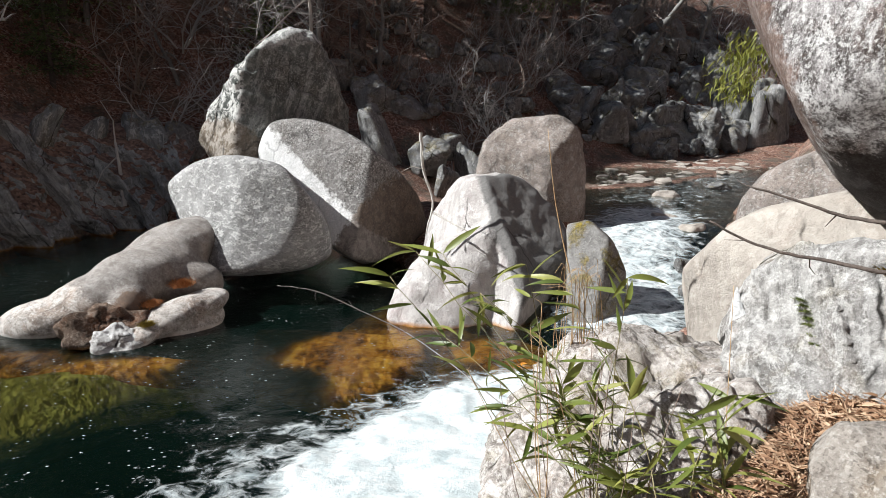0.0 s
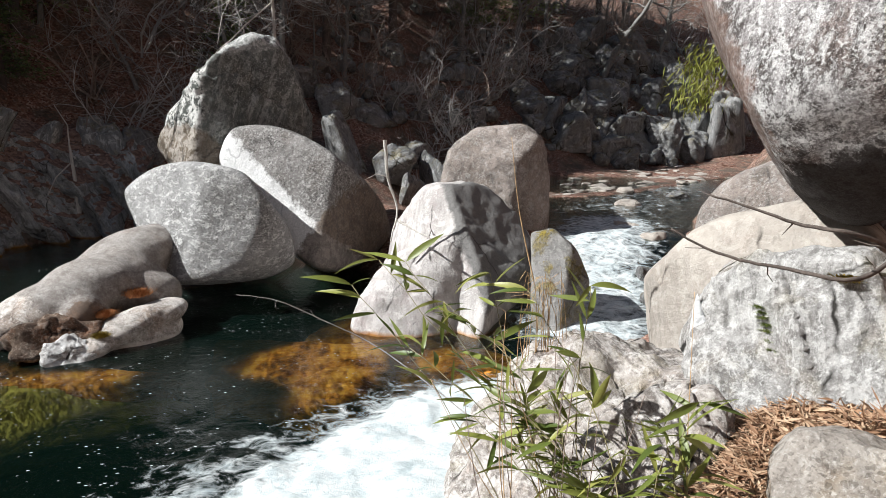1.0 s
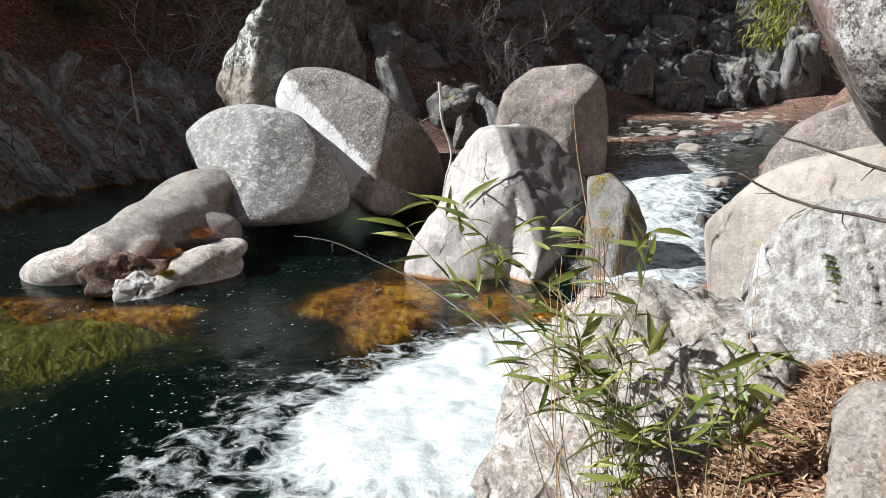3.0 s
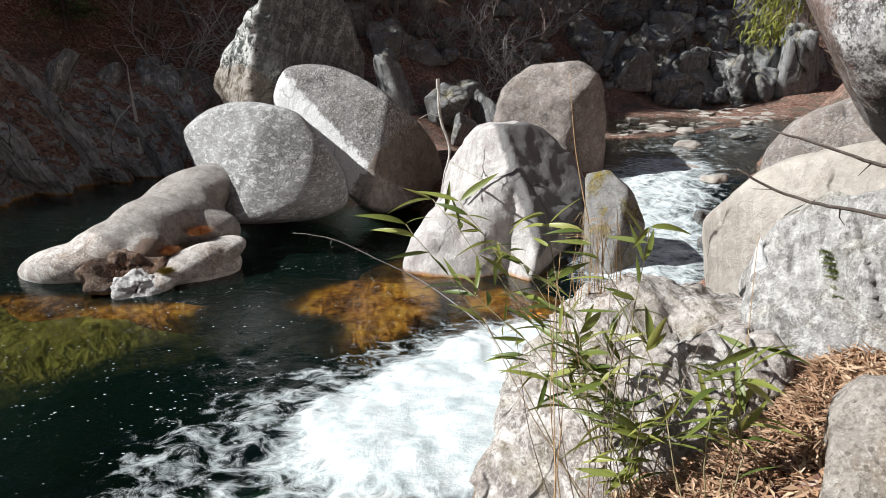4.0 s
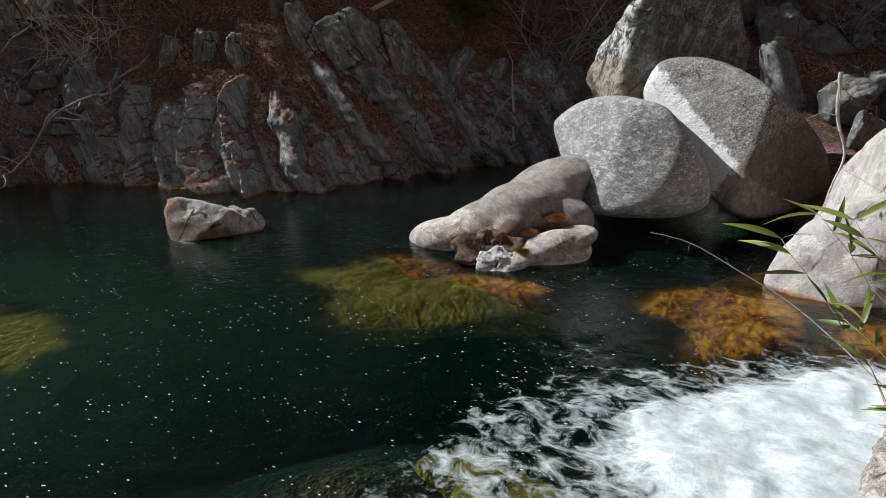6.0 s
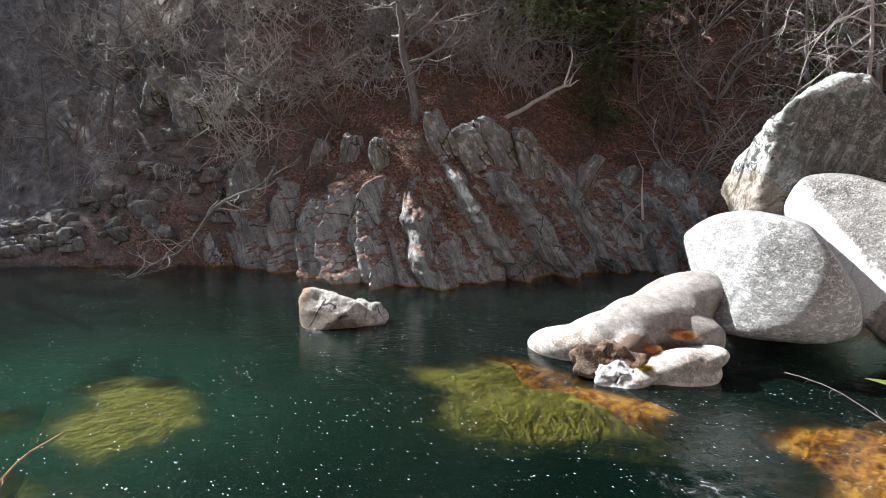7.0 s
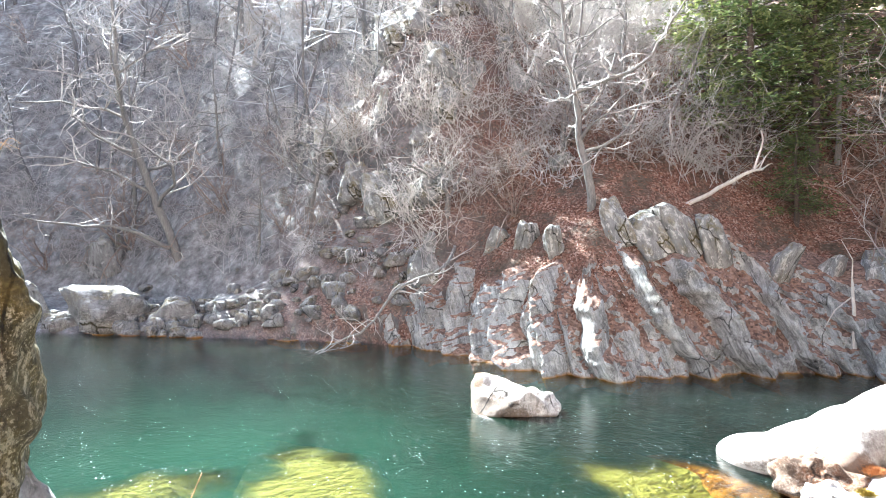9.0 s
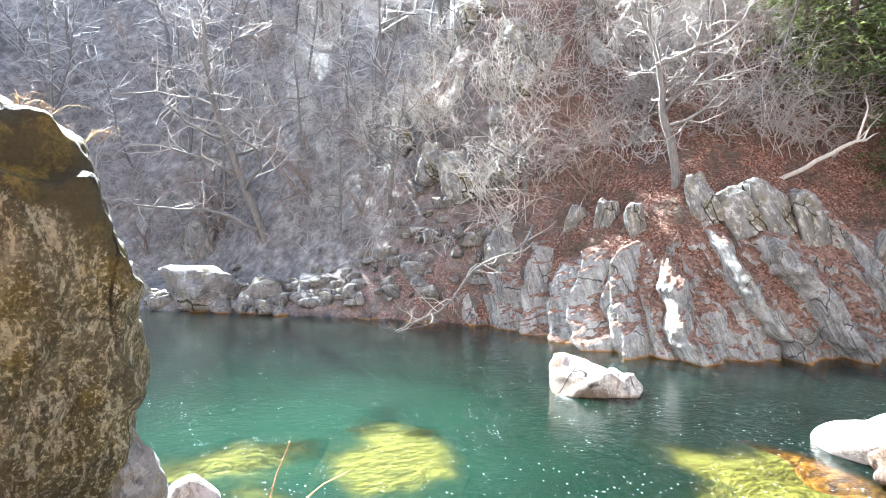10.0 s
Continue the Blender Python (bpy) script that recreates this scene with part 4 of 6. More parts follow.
mat_rust = plain_noise("rusty_dry_moss", ((0.3, (0.18, 0.06, 0.02)), (0.55, (0.40, 0.17, 0.06)), (0.8, (0.55, 0.30, 0.14))), 20.0, 0.95, 0.9)

# ---- stones that repeat ----
def stone_mesh(name, seed, flat, material, detail=3, rugged=0.11, blocky=False):
    """A broken, slightly worn stone about one metre across, its foot at the origin."""
    rng = random.Random(seed)
    rows = [(rng.uniform(0, 360), rng.uniform(-35, 60), rng.uniform(0.34, 0.5)) for _ in range(11)] + [(0, 90, 0.42), (0, -90, 0.45)]
    if blocky:
        rows = [(90 * q + rng.uniform(-14, 14), rng.uniform(-4, 8), rng.uniform(0.4, 0.5)) for q in range(4)] + [(rng.uniform(0, 360), rng.uniform(40, 62), rng.uniform(0.44, 0.56)) for _ in range(3)] + [(rng.uniform(0, 360), 12, 0.5), (0, -90, 0.5), (0, 88, 0.55)]
    ob = facet_stone(name, (0, 0, 0), rows, material, "", detail, 40.0 if blocky else 30.0, rugged, 0.05 if blocky else 0.03, seed)
    me = ob.data
    bpy.data.objects.remove(ob)
    co = np.empty(len(me.vertices) * 3)
    me.vertices.foreach_get("co", co)
    co = co.reshape(-1, 3)
    lo, hi = co.min(0), co.max(0)
    co = (co - (lo + hi) / 2) / (hi - lo)
    co[:, 2] += 0.5
    me.vertices.foreach_set("co", co.ravel())
    me.update()
    return me


BANK_SHAPES = [stone_mesh("stone", 40 + k, 1.0, mat_bank, 4, 0.2) for k in range(6)]
PALE_SHAPES = [stone_mesh("stone", 60 + k, 1.0, mat_tan, 3, 0.25) for k in range(4)]
RIB_SHAPES = [stone_mesh("stone", 80 + k, 1.0, mat_rib, 4, 0.2) for k in range(4)]
SPLIT_SHAPES = [stone_mesh("stone", 90 + k, 1.0, mat_rib, 4, 0.1, True) for k in range(5)]


def put_stone(shapes, k, x, y, z, w, h, d=None, turn=0.0, lean=0.0, name="stone", label="grey stone on the river bank", category="stone", group=""):
    ob = new(name, shapes[k % len(shapes)])
    ob.matrix_world = pose(x, y, z, lean, 0, turn) @ Matrix.Diagonal((w, d or w, h, 1))
    return tagged(ob, label, category, group)


def joined_stones(name, shapes, rows, label):
    """Stones too many to count, as one mesh: rows of a pose and a size."""
    vs, fs, at = [], [], 0
    for k, (m, size) in enumerate(rows):
        me = shapes[k % len(shapes)]
        co = np.empty(len(me.vertices) * 3)
        me.vertices.foreach_get("co", co)
        full = np.array(m @ Matrix.Diagonal((*size, 1)))
        vs.append(co.reshape(-1, 3) @ full[:3, :3].T + full[:3, 3])
        idx = np.empty(len(me.loops), int)
        me.loops.foreach_get("vertex_index", idx)
        fs.append(idx.reshape(-1, 3) + at)
        at += len(me.vertices)
    me = bpy.data.meshes.new(name)
    me.from_pydata(np.concatenate(vs).tolist(), [], np.concatenate(fs).tolist())
    me.shade_smooth()
    me.materials.append(shapes[0].materials[0])
    return tagged(new(name, me), label, "stones", kind="stuff")


SMALL_SHAPES = [stone_mesh("stone", 130 + k, 1.0, mat_bank, 3) for k in range(5)]
BACK = [
    (-2.51, 21.48, 3.07, 1.34, 1.24), (-1.81, 19.35, 1.57, 0.98, 1.89), (-1.24, 21.99, 2.88, 1.36, 0.88), (0.13, 19.6, 1.75, 0.97, 0.75), (0.7, 18.6, 1.2, 1.1, 1.0), (1.66, 26.38, 2.84, 2.45, 1.75), (2.30, 29.04, 4.40, 2.45, 1.80),
    (7.26, 29.96, 3.94, 1.50, 1.23), (8.90, 29.72, 3.32, 2.33, 1.78), (11.23, 29.99, 2.69, 2.41, 2.69), (7.12, 28.45, 2.10, 2.20, 1.69), (9.04, 28.11, 1.39, 3.00, 1.57), (10.27, 28.96, 1.96, 1.49, 1.22), (11.51, 28.49, 1.49, 1.49, 1.36)]
BACK_MORE = [
    (14.18, 27.82, 1.17, 2.07, 3.18), (5.29, 28.44, 2.82, 1.53, 0.90), (0.05, 17.4, 0.9, 1.0, 0.75), (-7.61, 18.52, 0.9, 1.59, 2.0), (-0.55, 19.0, 1.4, 1.16, 1.00), (4.08, 28.24, 3.42, 1.39, 1.01), (12.98, 29.39, 1.94, 1.85, 1.99),
    (7.94, 31.65, 5.30, 2.60, 1.73), (4.72, 30.87, 5.49, 1.66, 1.38), (12.34, 33.32, 5.14, 2.20, 1.88), (-3.85, 22.40, 3.72, 1.21, 1.21), (3.1, 26.6, 2.2, 1.3, 1.0), (6.1, 29.4, 2.9, 1.2, 0.9), (10.3, 31.6, 4.2, 1.5, 1.1)]
rng = random.Random(5)
for k, (x, y, z, w, h) in enumerate(BACK + BACK_MORE):
    put_stone(BANK_SHAPES, k, x, y + w * 0.4, z - 0.25 * h, w * 1.18, h * 1.22, w * 1.15, rng.uniform(0, 360), rng.uniform(-14, 14), "boulder",
              "dark grey shaded boulder on the leafy back bank", "boulder", "boulders on the back bank")
for k in range(46):
    x = rng.uniform(4.5, 15.5)
    y = 26.0 + 0.28 * (x - 4.5) + 6.5 * rng.random() ** 1.5
    w = rng.uniform(0.8, 1.9)
    put_stone(BANK_SHAPES, k, x, y, height_at(x, y) - 0.3 * w, w * 1.2, w * rng.uniform(0.75, 1.15), w, rng.uniform(0, 360), rng.uniform(-14, 14), "boulder",
              "dark grey shaded boulder on the leafy back bank", "boulder", "boulders on the back bank")
# smaller stones between them
rows = []
for k in range(230):
    x, y = rng.uniform(-3.5, 15), rng.uniform(20, 37)
    y = 23.6 + 0.33 * x + 11 * rng.random() ** 1.3
    s = rng.uniform(0.3, 0.95)
    rows.append((pose(x, y, height_at(x, y) - 0.15 * s, 0, 0, rng.uniform(0, 360)), (s, s * rng.uniform(0.7, 1.1), s * rng.uniform(0.6, 0.9))))
joined_stones("rubble", SMALL_SHAPES, rows, "grey broken stones among dead leaves on the back bank")
# the pebble bar beside the upper stream
for k in range(190):
    u, v = rng.random(), rng.random()
    x, y = 4.4 + 7.4 * u + rng.uniform(-0.4, 0.4), 18.0 + 5.2 * u + 4.5 * v ** 1.5
    s = rng.uniform(0.14, 0.4) if k % 6 else rng.uniform(0.45, 0.75)
    put_stone(PALE_SHAPES, k, x, y, max(height_at(x, y), 1.05) - 0.06, s, s * rng.uniform(0.12, 0.24), s * rng.uniform(0.5, 0.9), rng.uniform(0, 360), rng.uniform(-12, 12), "stone",
              "flat grey washed stone on the stream's gravel bar", "stone", "stones of the gravel bar")
for k, (x, y, z, w, h) in enumerate([(4.75, 12.3, 0.5, 0.62, 0.5), (4.05, 10.8, 0.2, 0.42, 0.45), (4.5, 13.1, 0.75, 0.7, 0.3), (7.6, 17.8, 0.9, 0.8, 0.3), (5.6, 16.2, 0.85, 0.7, 0.3), (3.9, 9.9, 0.05, 0.4, 0.4), (6.4, 18.9, 0.95, 0.6, 0.25)]):
    put_stone(PALE_SHAPES if k % 2 == 0 else BANK_SHAPES, k, x, y, z, w, h, w * 0.8, 50 * k, 6, "stone", "wet brown-grey stone standing in the rushing stream", "stone", "stones in the stream")
# the far bank
FAR = [
    (-25.57, 0.43, 0.0, 3.9, 1.6), (-23.91, 2.73, 0.0, 2.2, 1.25), (-22.91, 3.98, 0.0, 1.3, 1.05), (-22.12, 4.87, 0.0, 1.2, 0.7), (-21.39, 5.73, 0.0, 1.1, 0.65),
    (-20.64, 6.51, 0.0, 1.1, 0.62), (-19.58, 7.70, 0.0, 1.5, 1.1), (-33.36, 0.83, 1.01, 2.96, 2.5), (-28.95, 3.48, 0.91, 1.3, 1.0), (-22.82, 5.39, 0.49, 1.25, 0.6),
    (-18.37, 8.72, 0.0, 1.1, 0.95), (-27.93, -1.63, 0.0, 1.6, 1.7), (-22.66, 6.41, 0.66, 0.9, 0.6), (-21.24, 7.24, 0.56, 0.9, 0.7)]
for k, (x, y, z, w, h) in enumerate(FAR):
    put_stone(BANK_SHAPES, k + 2, x - 0.25 * w, y + 0.2 * w, z - 0.25 * h, w, h * 1.3, w * 0.8, 50 + rng.uniform(-25, 25), 0, "boulder",
              "grey lichened boulder at the far waterline", "boulder", "boulders on the far shore")
rows = []
for k in range(260):
    u = rng.random()
    x, y = -27.5 + 9.3 * u, -1.6 + 10.6 * u
    off = abs(rng.gauss(0, 1.7)) - 0.15
    x, y = x - 0.75 * off, y + 0.66 * off
    s = rng.uniform(0.2, 0.75)
    rows.append((pose(x, y, height_at(x, y) - 0.2 * s, 0, 0, rng.uniform(0, 360)), (s * 1.2, s * rng.uniform(0.6, 1.0), s * rng.uniform(0.45, 0.75))))
joined_stones("rubble", SMALL_SHAPES, rows, "broken grey stones heaped along the far shore")

# the ribbed cliff over the pool: ridges that lean back along the shore, their lower parts bare
CLIFF_FOOT = [(-18.6, 8.6), (-17.2, 9.75), (-15.8, 10.05), (-13.9, 10.1), (-12.0, 10.7), (-11.0, 12.1), (-10.4, 13.6), (-9.8, 15.0), (-8.7, 16.8), (-7.0, 17.3)]


def cliff():
    way = line([(x, y, 0) for x, y in CLIFF_FOOT], 40)
    length = [0.0]
    for a, b in zip(way, way[1:]):
        length.append(length[-1] + (b - a).length)
    us = np.linspace(0, length[-1], 460)
    px, py = np.interp(us, length, [p.x for p in way]), np.interp(us, length, [p.y for p in way])
    tx, ty = np.gradient(px), np.gradient(py)
    tx, ty = np.convolve(tx, np.ones(31) / 31, "same"), np.convolve(ty, np.ones(31) / 31, "same")
    norm = np.hypot(tx, ty)
    ox, oy = ty / norm, -tx / norm
    # each ridge: where it starts along the shore, breadth, how far it stands out, how high it reaches
    ridges = [(-2.4, 0.8, 0.3, 1.2, 0.5), (-1.6, 0.7, 0.45, 1.6, 0.4), (-0.9, 0.9, 0.3, 1.5, 0.5), (0.0, 0.9, 0.45, 1.5, 0.4), (0.9, 2.0, 0.75, 2.0, 0.6), (2.9, 0.75, 0.8, 2.9, 0.3), (3.65, 1.55, 0.6, 2.2, 0.5), (5.2, 0.75, 0.75, 2.7, 0.35),
              (5.95, 0.6, 0.3, 2.0, 0.5), (6.55, 0.7, 0.8, 2.6, 0.4), (7.25, 0.55, 0.3, 1.4, 0.5), (7.8, 0.8, 0.85, 2.0, 0.5), (8.6, 1.0, 0.35, 1.1, 0.5), (9.6, 0.5, 0.2, 1.2, 0.4), (10.1, 0.75, 0.85, 2.9, 0.4), (10.85, 0.7, 0.15, 1.0, 0.5),
              (11.55, 0.85, 0.9, 2.9, 0.4), (12.4, 0.9, 0.1, 0.8, 0.5), (13.3, 0.6, 0.65, 2.6, 0.5), (13.9, 0.8, 0.25, 1.6, 0.5), (14.7, 0.7, 0.75, 2.0, 0.5), (15.4, 0.8, 0.2, 1.5, 0.5), (16.2, 0.9, 0.45, 2.5, 0.5), (17.1, 0.8, 0.3, 2.0, 0.4)]
    crest = np.interp(us, [0, 1.5, 3.2, 5.0, 7.0, 9.0, 10.5, 12.0, 13.0, 14.5, 15.9], [0.9, 2.6, 3.1, 2.7, 3.1, 3.9, 4.3, 3.9, 3.4, 2.8, 2.3])
    crest = crest + np.array([0.55 * noise.fractal(Vector((u * 0.8, 0.0, 5.0)), 0.8, 2.0, 4) for u in us])
    vs = np.linspace(0.0, 1.0, 120)
    verts, gully = [], []
    for v in vs:
        z = -0.5 + v * (crest + 0.5)
        back = 1.75 * (np.clip(z, 0.0, 9) / 3.0) ** 1.2 + 0.25 * np.clip(z, -9, 0) + 0.6 * max(v - 0.86, 0) / 0.14
        lean = us + 0.5 * z + np.array([0.35 * noise.fractal(Vector((u * 0.45, h * 0.5, 2.0)), 0.8, 2.0, 4) for u, h in zip(us, z)])
        out = np.zeros(len(us))
        for start, broad, stand, top, peak in ridges:
            f = (lean - start) / broad
            inside = (f >= 0) & (f < 1)
            prof = np.where(f < peak, f / peak, (1 - f) / (1 - peak)) ** 0.6
            fade = 1 / (1 + np.exp((z - top) / 0.09))
            out = np.where(inside, prof * stand * (0.2 + 0.8 * fade), out)
        rough = np.array([noise.fractal(Vector((u * 0.9 + 0.47 * h, h * 0.35, 3.0)) * 2.4, 0.9, 2.1, 5) for u, h in zip(us, z)])
        fine = np.array([noise.fractal(Vector((u, h, 9.0)) * 2.0, 0.8, 2.0, 4) for u, h in zip(us, z)])
        step = out + np.interp(us, [5.5, 8.0], [0.07, 0.2]) * rough + 0.12 * fine - back + 0.06
        gully.append(np.clip(1 - out / 0.3, 0, 1) * np.clip((z - 0.35) / 0.4, 0, 1) * np.interp(us, [4.0, 6.5, 12.5, 14.0], [0.3, 1.0, 1.0, 0.4]))
        verts.append(np.stack([px + ox * step, py + oy * step, z + 0.05 * fine], 1))
    verts = np.concatenate(verts)
    n = len(us)
    i = (np.arange(len(vs) - 1)[:, None] * n + np.arange(n - 1)).ravel()
    me = bpy.data.meshes.new("rock_cliff")
    me.from_pydata(verts.tolist(), [], np.stack([i, i + 1, i + n + 1, i + n], 1).tolist())
    me.shade_smooth()
    me.attributes.new("gully", "FLOAT", "POINT").data.foreach_set("value", np.concatenate(gully))
    me.materials.append(mat_cliff)
    return tagged(new("rock_cliff", me), "grey ribbed cliff of slanting lichened bedrock above the pool", "cliff", kind="structure")


cliff()
for k, (x, y, z, w, h) in enumerate([(-12.6, 13.1, 3.4, 0.8, 1.3), (-12.1, 13.9, 3.9, 1.1, 1.2), (-11.9, 14.7, 4.0, 1.2, 1.4), (-11.5, 15.6, 3.7, 1.0, 1.2), (-14.2, 12.0, 2.9, 0.7, 1.0), (-15.6, 11.9, 3.0, 0.8, 1.0), (-17.0, 11.6, 2.6, 1.0, 1.3),
                                     (-10.6, 16.6, 3.0, 0.7, 1.1), (-9.9, 17.6, 2.8, 0.8, 1.1), (-9.0, 18.2, 2.2, 1.1, 1.6), (-13.3, 12.5, 3.0, 0.6, 0.9), (-7.9, 18.3, 1.4, 1.2, 1.7)]):
    ob = new("rock", SPLIT_SHAPES[k % 5])
    ob.matrix_world = pose(x, y, min(z, height_at(x, y) + 0.1) - 0.3 * h, -14, -20, 40 + 30 * k) @ Matrix.Diagonal((w, w * 0.8, h * 1.3, 1))
    tagged(ob, "angular grey lichened block at the cliff's crest", "rock", "blocks along the cliff's crest")
OUTCROP = [
    (-28.15, 15.30, 9.65, 2.13, 2.98), (-26.58, 14.83, 8.54, 1.35, 2.16), (-28.65, 19.29, 12.87, 1.84, 3.37), (-23.67, 16.47, 9.02, 1.41, 2.30), (-18.47, 12.73, 4.0, 1.29, 1.59), (-22.04, 11.04, 3.41, 1.09, 1.97),
    (-17.95, 12.08, 3.3, 1.15, 1.15), (-30.2, 17.2, 12.0, 1.8, 2.6), (-25.2, 18.0, 10.6, 1.5, 2.2),
    (-23.3, 12.2, 9.6, 1.6, 2.8), (-22.9, 13.4, 10.2, 1.4, 2.4), (-21.8, 12.5, 7.6, 1.8, 2.6), (-20.7, 12.2, 5.9, 1.6, 2.2), (-19.8, 11.7, 4.5, 1.5, 1.9), (-21.4, 13.8, 7.6, 1.5, 2.2), (-22.6, 11.0, 7.2, 1.5, 2.3)]
for k, (x, y, z, w, h) in enumerate(OUTCROP):
    m = pose(x, y, z - 0.3 * h, -18, -16, rng.uniform(20, 60)) @ Matrix.Diagonal((w * 1.1, w * 1.2, h * 1.35, 1))
    ob = new("rock_outcrop", RIB_SHAPES[k % 4])
    ob.matrix_world = m
    tagged(ob, "pale jagged outcrop on the wooded hillside", "rock", "outcrops on the hillside")
for k in range(34):
    x, y = rng.uniform(-34, -16), rng.uniform(8, 30)
    z = height_at(x, y)
    if z < 3.5:
        continue
    s = rng.uniform(0.4, 1.5)
    put_stone(RIB_SHAPES, k, x, y, z - 0.35 * s, s, s * rng.uniform(0.7, 1.3), s, rng.uniform(0, 360), rng.uniform(-20, 20), "stone", "half-buried grey rock on the leafy hillside", "rock", "rocks on the hillside")

for k in range(26):
    x, y = rng.gauss(-21.8, 1.7), rng.gauss(12.2, 1.5)
    w = rng.uniform(0.7, 1.6)
    ob = new("rock_outcrop", RIB_SHAPES[k % 4])
    ob.matrix_world = pose(x, y, height_at(x, y) - 0.35 * w, -20, -22, rng.uniform(10, 70)) @ Matrix.Diagonal((w, w * 1.1, w * rng.uniform(1.2, 1.9), 1))
    tagged(ob, "pale jagged outcrop on the wooded hillside", "rock", "outcrops on the hillside")

# rocks under water
SUNK_SHAPES = {"amber": [stone_mesh("stone", 100 + k, 1.0, mat_amber, 4, 0.05) for k in range(2)], "olive": [stone_mesh("stone", 110 + k, 1.0, mat_olive, 4, 0.05) for k in range(2)]}
for k, (hue, x, y, top, rx, ry, turn) in enumerate(SUNKEN):
    put_stone(SUNK_SHAPES[hue], k, x, y, 0.15 * top - 0.6, rx * 2.5, 0.6, ry * 2.5, turn, 0, "stone",
              "amber-brown stone lying under clear water" if hue == "amber" else "olive algae-covered stone deep in the pool", "stone", "stones under the water")

# ---- trees ----
def grow(soup, twigs, start, way, length, radius, level, rng, gnarl=0.25, spread_out=0.8, sides=5, droop=0.0):
    """One limb with all that springs from it; the thin ends go into twigs."""
    n = (2, 4, 5)[min(level, 2)]
    p, d = Vector(start), Vector(way).normalized()
    path = [p.copy()]
    for i in range(n):
        d = (d + Vector((rng.gauss(0, gnarl), rng.gauss(0, gnarl), rng.gauss(0, gnarl) - droop))).normalized()
        p = p + d * length / n
        path.append(p.copy())
    (soup if level > 1 else twigs).tube(path, taper(n + 1, radius, radius * 0.35), sides if level > 1 else 3)
    if level == 0:
        return
    for _ in range({3: 7, 2: 6, 1: 4}.get(level, 6)):
        i = rng.randint(1, n)
        q = path[i]
        side = Vector((rng.gauss(0, 1), rng.gauss(0, 1), rng.gauss(0.25, 0.7))).normalized()
        w = (path[i] - path[i - 1]).normalized() * (1 - spread_out * 0.6) + side * spread_out
        grow(soup, twigs, q, w, length * rng.uniform(0.38, 0.62), radius * 0.42, level - 1, rng, gnarl * 1.15, spread_out, 4, droop)


def bare_tree(name, trunk_points, radius, seed, bark_mat, twig_mat, limbs=9, limb_len=2.6, level=2, first=0.3, label="", group="", aims=(), droop=0.0):
    rng = random.Random(seed)
    base = new(name)
    o = Vector(trunk_points[0])
    base.location = o
    pts = line([Vector(p) - o for p in trunk_points], 4, radius * 0.15, rng)
    trunk, crown = Soup(), Soup()
    rad = taper(len(pts), radius, radius * 0.22)
    trunk.tube(pts, rad, 7)
    for k in range(limbs):
        i = min(int((first + (1 - first) * (k + rng.random()) / limbs) * (len(pts) - 1)), len(pts) - 1)
        a = rng.uniform(0, 2 * math.pi)
        way = Vector((math.cos(a), math.sin(a), rng.uniform(0.1, 0.9)))
        grow(trunk, crown, pts[i], way, limb_len * rng.uniform(0.7, 1.25), max(rad[i] * 0.55, 0.02), level, rng, droop=droop)
    for aim in aims:
        path = line([Vector(p) - o for p in aim], 4, 0.03, rng)
        r = taper(len(path), radius * 0.5, radius * 0.12)
        trunk.tube(path, r, 5)
        for i in range(3, len(path)):
            way = Vector((rng.gauss(0, 1), rng.gauss(0, 1), rng.gauss(0.3, 0.8)))
            grow(trunk, crown, path[i], way, limb_len * 0.45, r[i] * 0.6, 1, rng, 0.3)
    part("trunk", trunk.mesh("trunk", bark_mat), base)
    part("crown", crown.mesh("crown", twig_mat), base, "bare pale twigs")
    return tagged(base, label, "tree", group)


mid_tree = bare_tree("bare_tree", [(-13.89, 13.0, 3.5), (-13.9, 12.99, 4.89), (-14.12, 12.75, 6.22), (-14.2, 12.66, 7.62), (-14.4, 12.44, 9.03), (-14.57, 12.24, 12.0)], 0.15, 21, mat_bark, mat_twig, 12, 2.4, 2, 0.35,
                     "leafless tree with pale twigs above the cliff", "", [[(-14.13, 12.59, 7.59), (-13.45, 13.31, 7.95), (-12.78, 13.95, 8.37), (-12.39, 14.29, 9.11), (-11.78, 14.8, 10.26)]])
crooked = bare_tree("bare_tree", [(-18.2, 11.33, 3.1), (-18.45, 10.92, 4.17), (-18.5, 10.84, 4.93), (-18.73, 10.43, 5.4), (-19.14, 9.68, 5.87)], 0.13, 22, mat_bark, mat_twig, 10, 1.9, 2, 0.3,
                    "crooked leafless tree leaning over the pool", "", [[(-18.2, 11.2, 3.3), (-16.6, 9.6, 2.5), (-17.06, 8.24, 1.81), (-17.41, 7.49, 0.72), (-17.72, 6.72, 0.32), (-18.0, 5.96, -0.1)]], 0.03)
far_tree = bare_tree("bare_tree", [(-29.88, 4.2, 1.9), (-29.98, 3.42, 4.13), (-30.06, 2.66, 6.29), (-30.13, 1.81, 9.1), (-30.14, 1.61, 11.44), (-30.15, 1.31, 15)], 0.22, 23, mat_bark, mat_twig, 15, 3.6, 2, 0.25,
                     "tall leaning leafless tree on the far shore", "", [[(-29.95, 3.64, 2.9), (-30.12, 1.89, 3.75), (-30.19, -0.17, 3.84), (-30.12, -2.08, 4.26)]])
slope_tree = bare_tree("bare_tree", [(-28.01, 9.73, 4.5), (-28.18, 9.25, 5.98), (-28.47, 8.3, 7.99), (-28.7, 7.48, 10.5)], 0.13, 24, mat_bark, mat_twig, 11, 2.6, 2, 0.3, "dark leafless tree on the leafy slope")
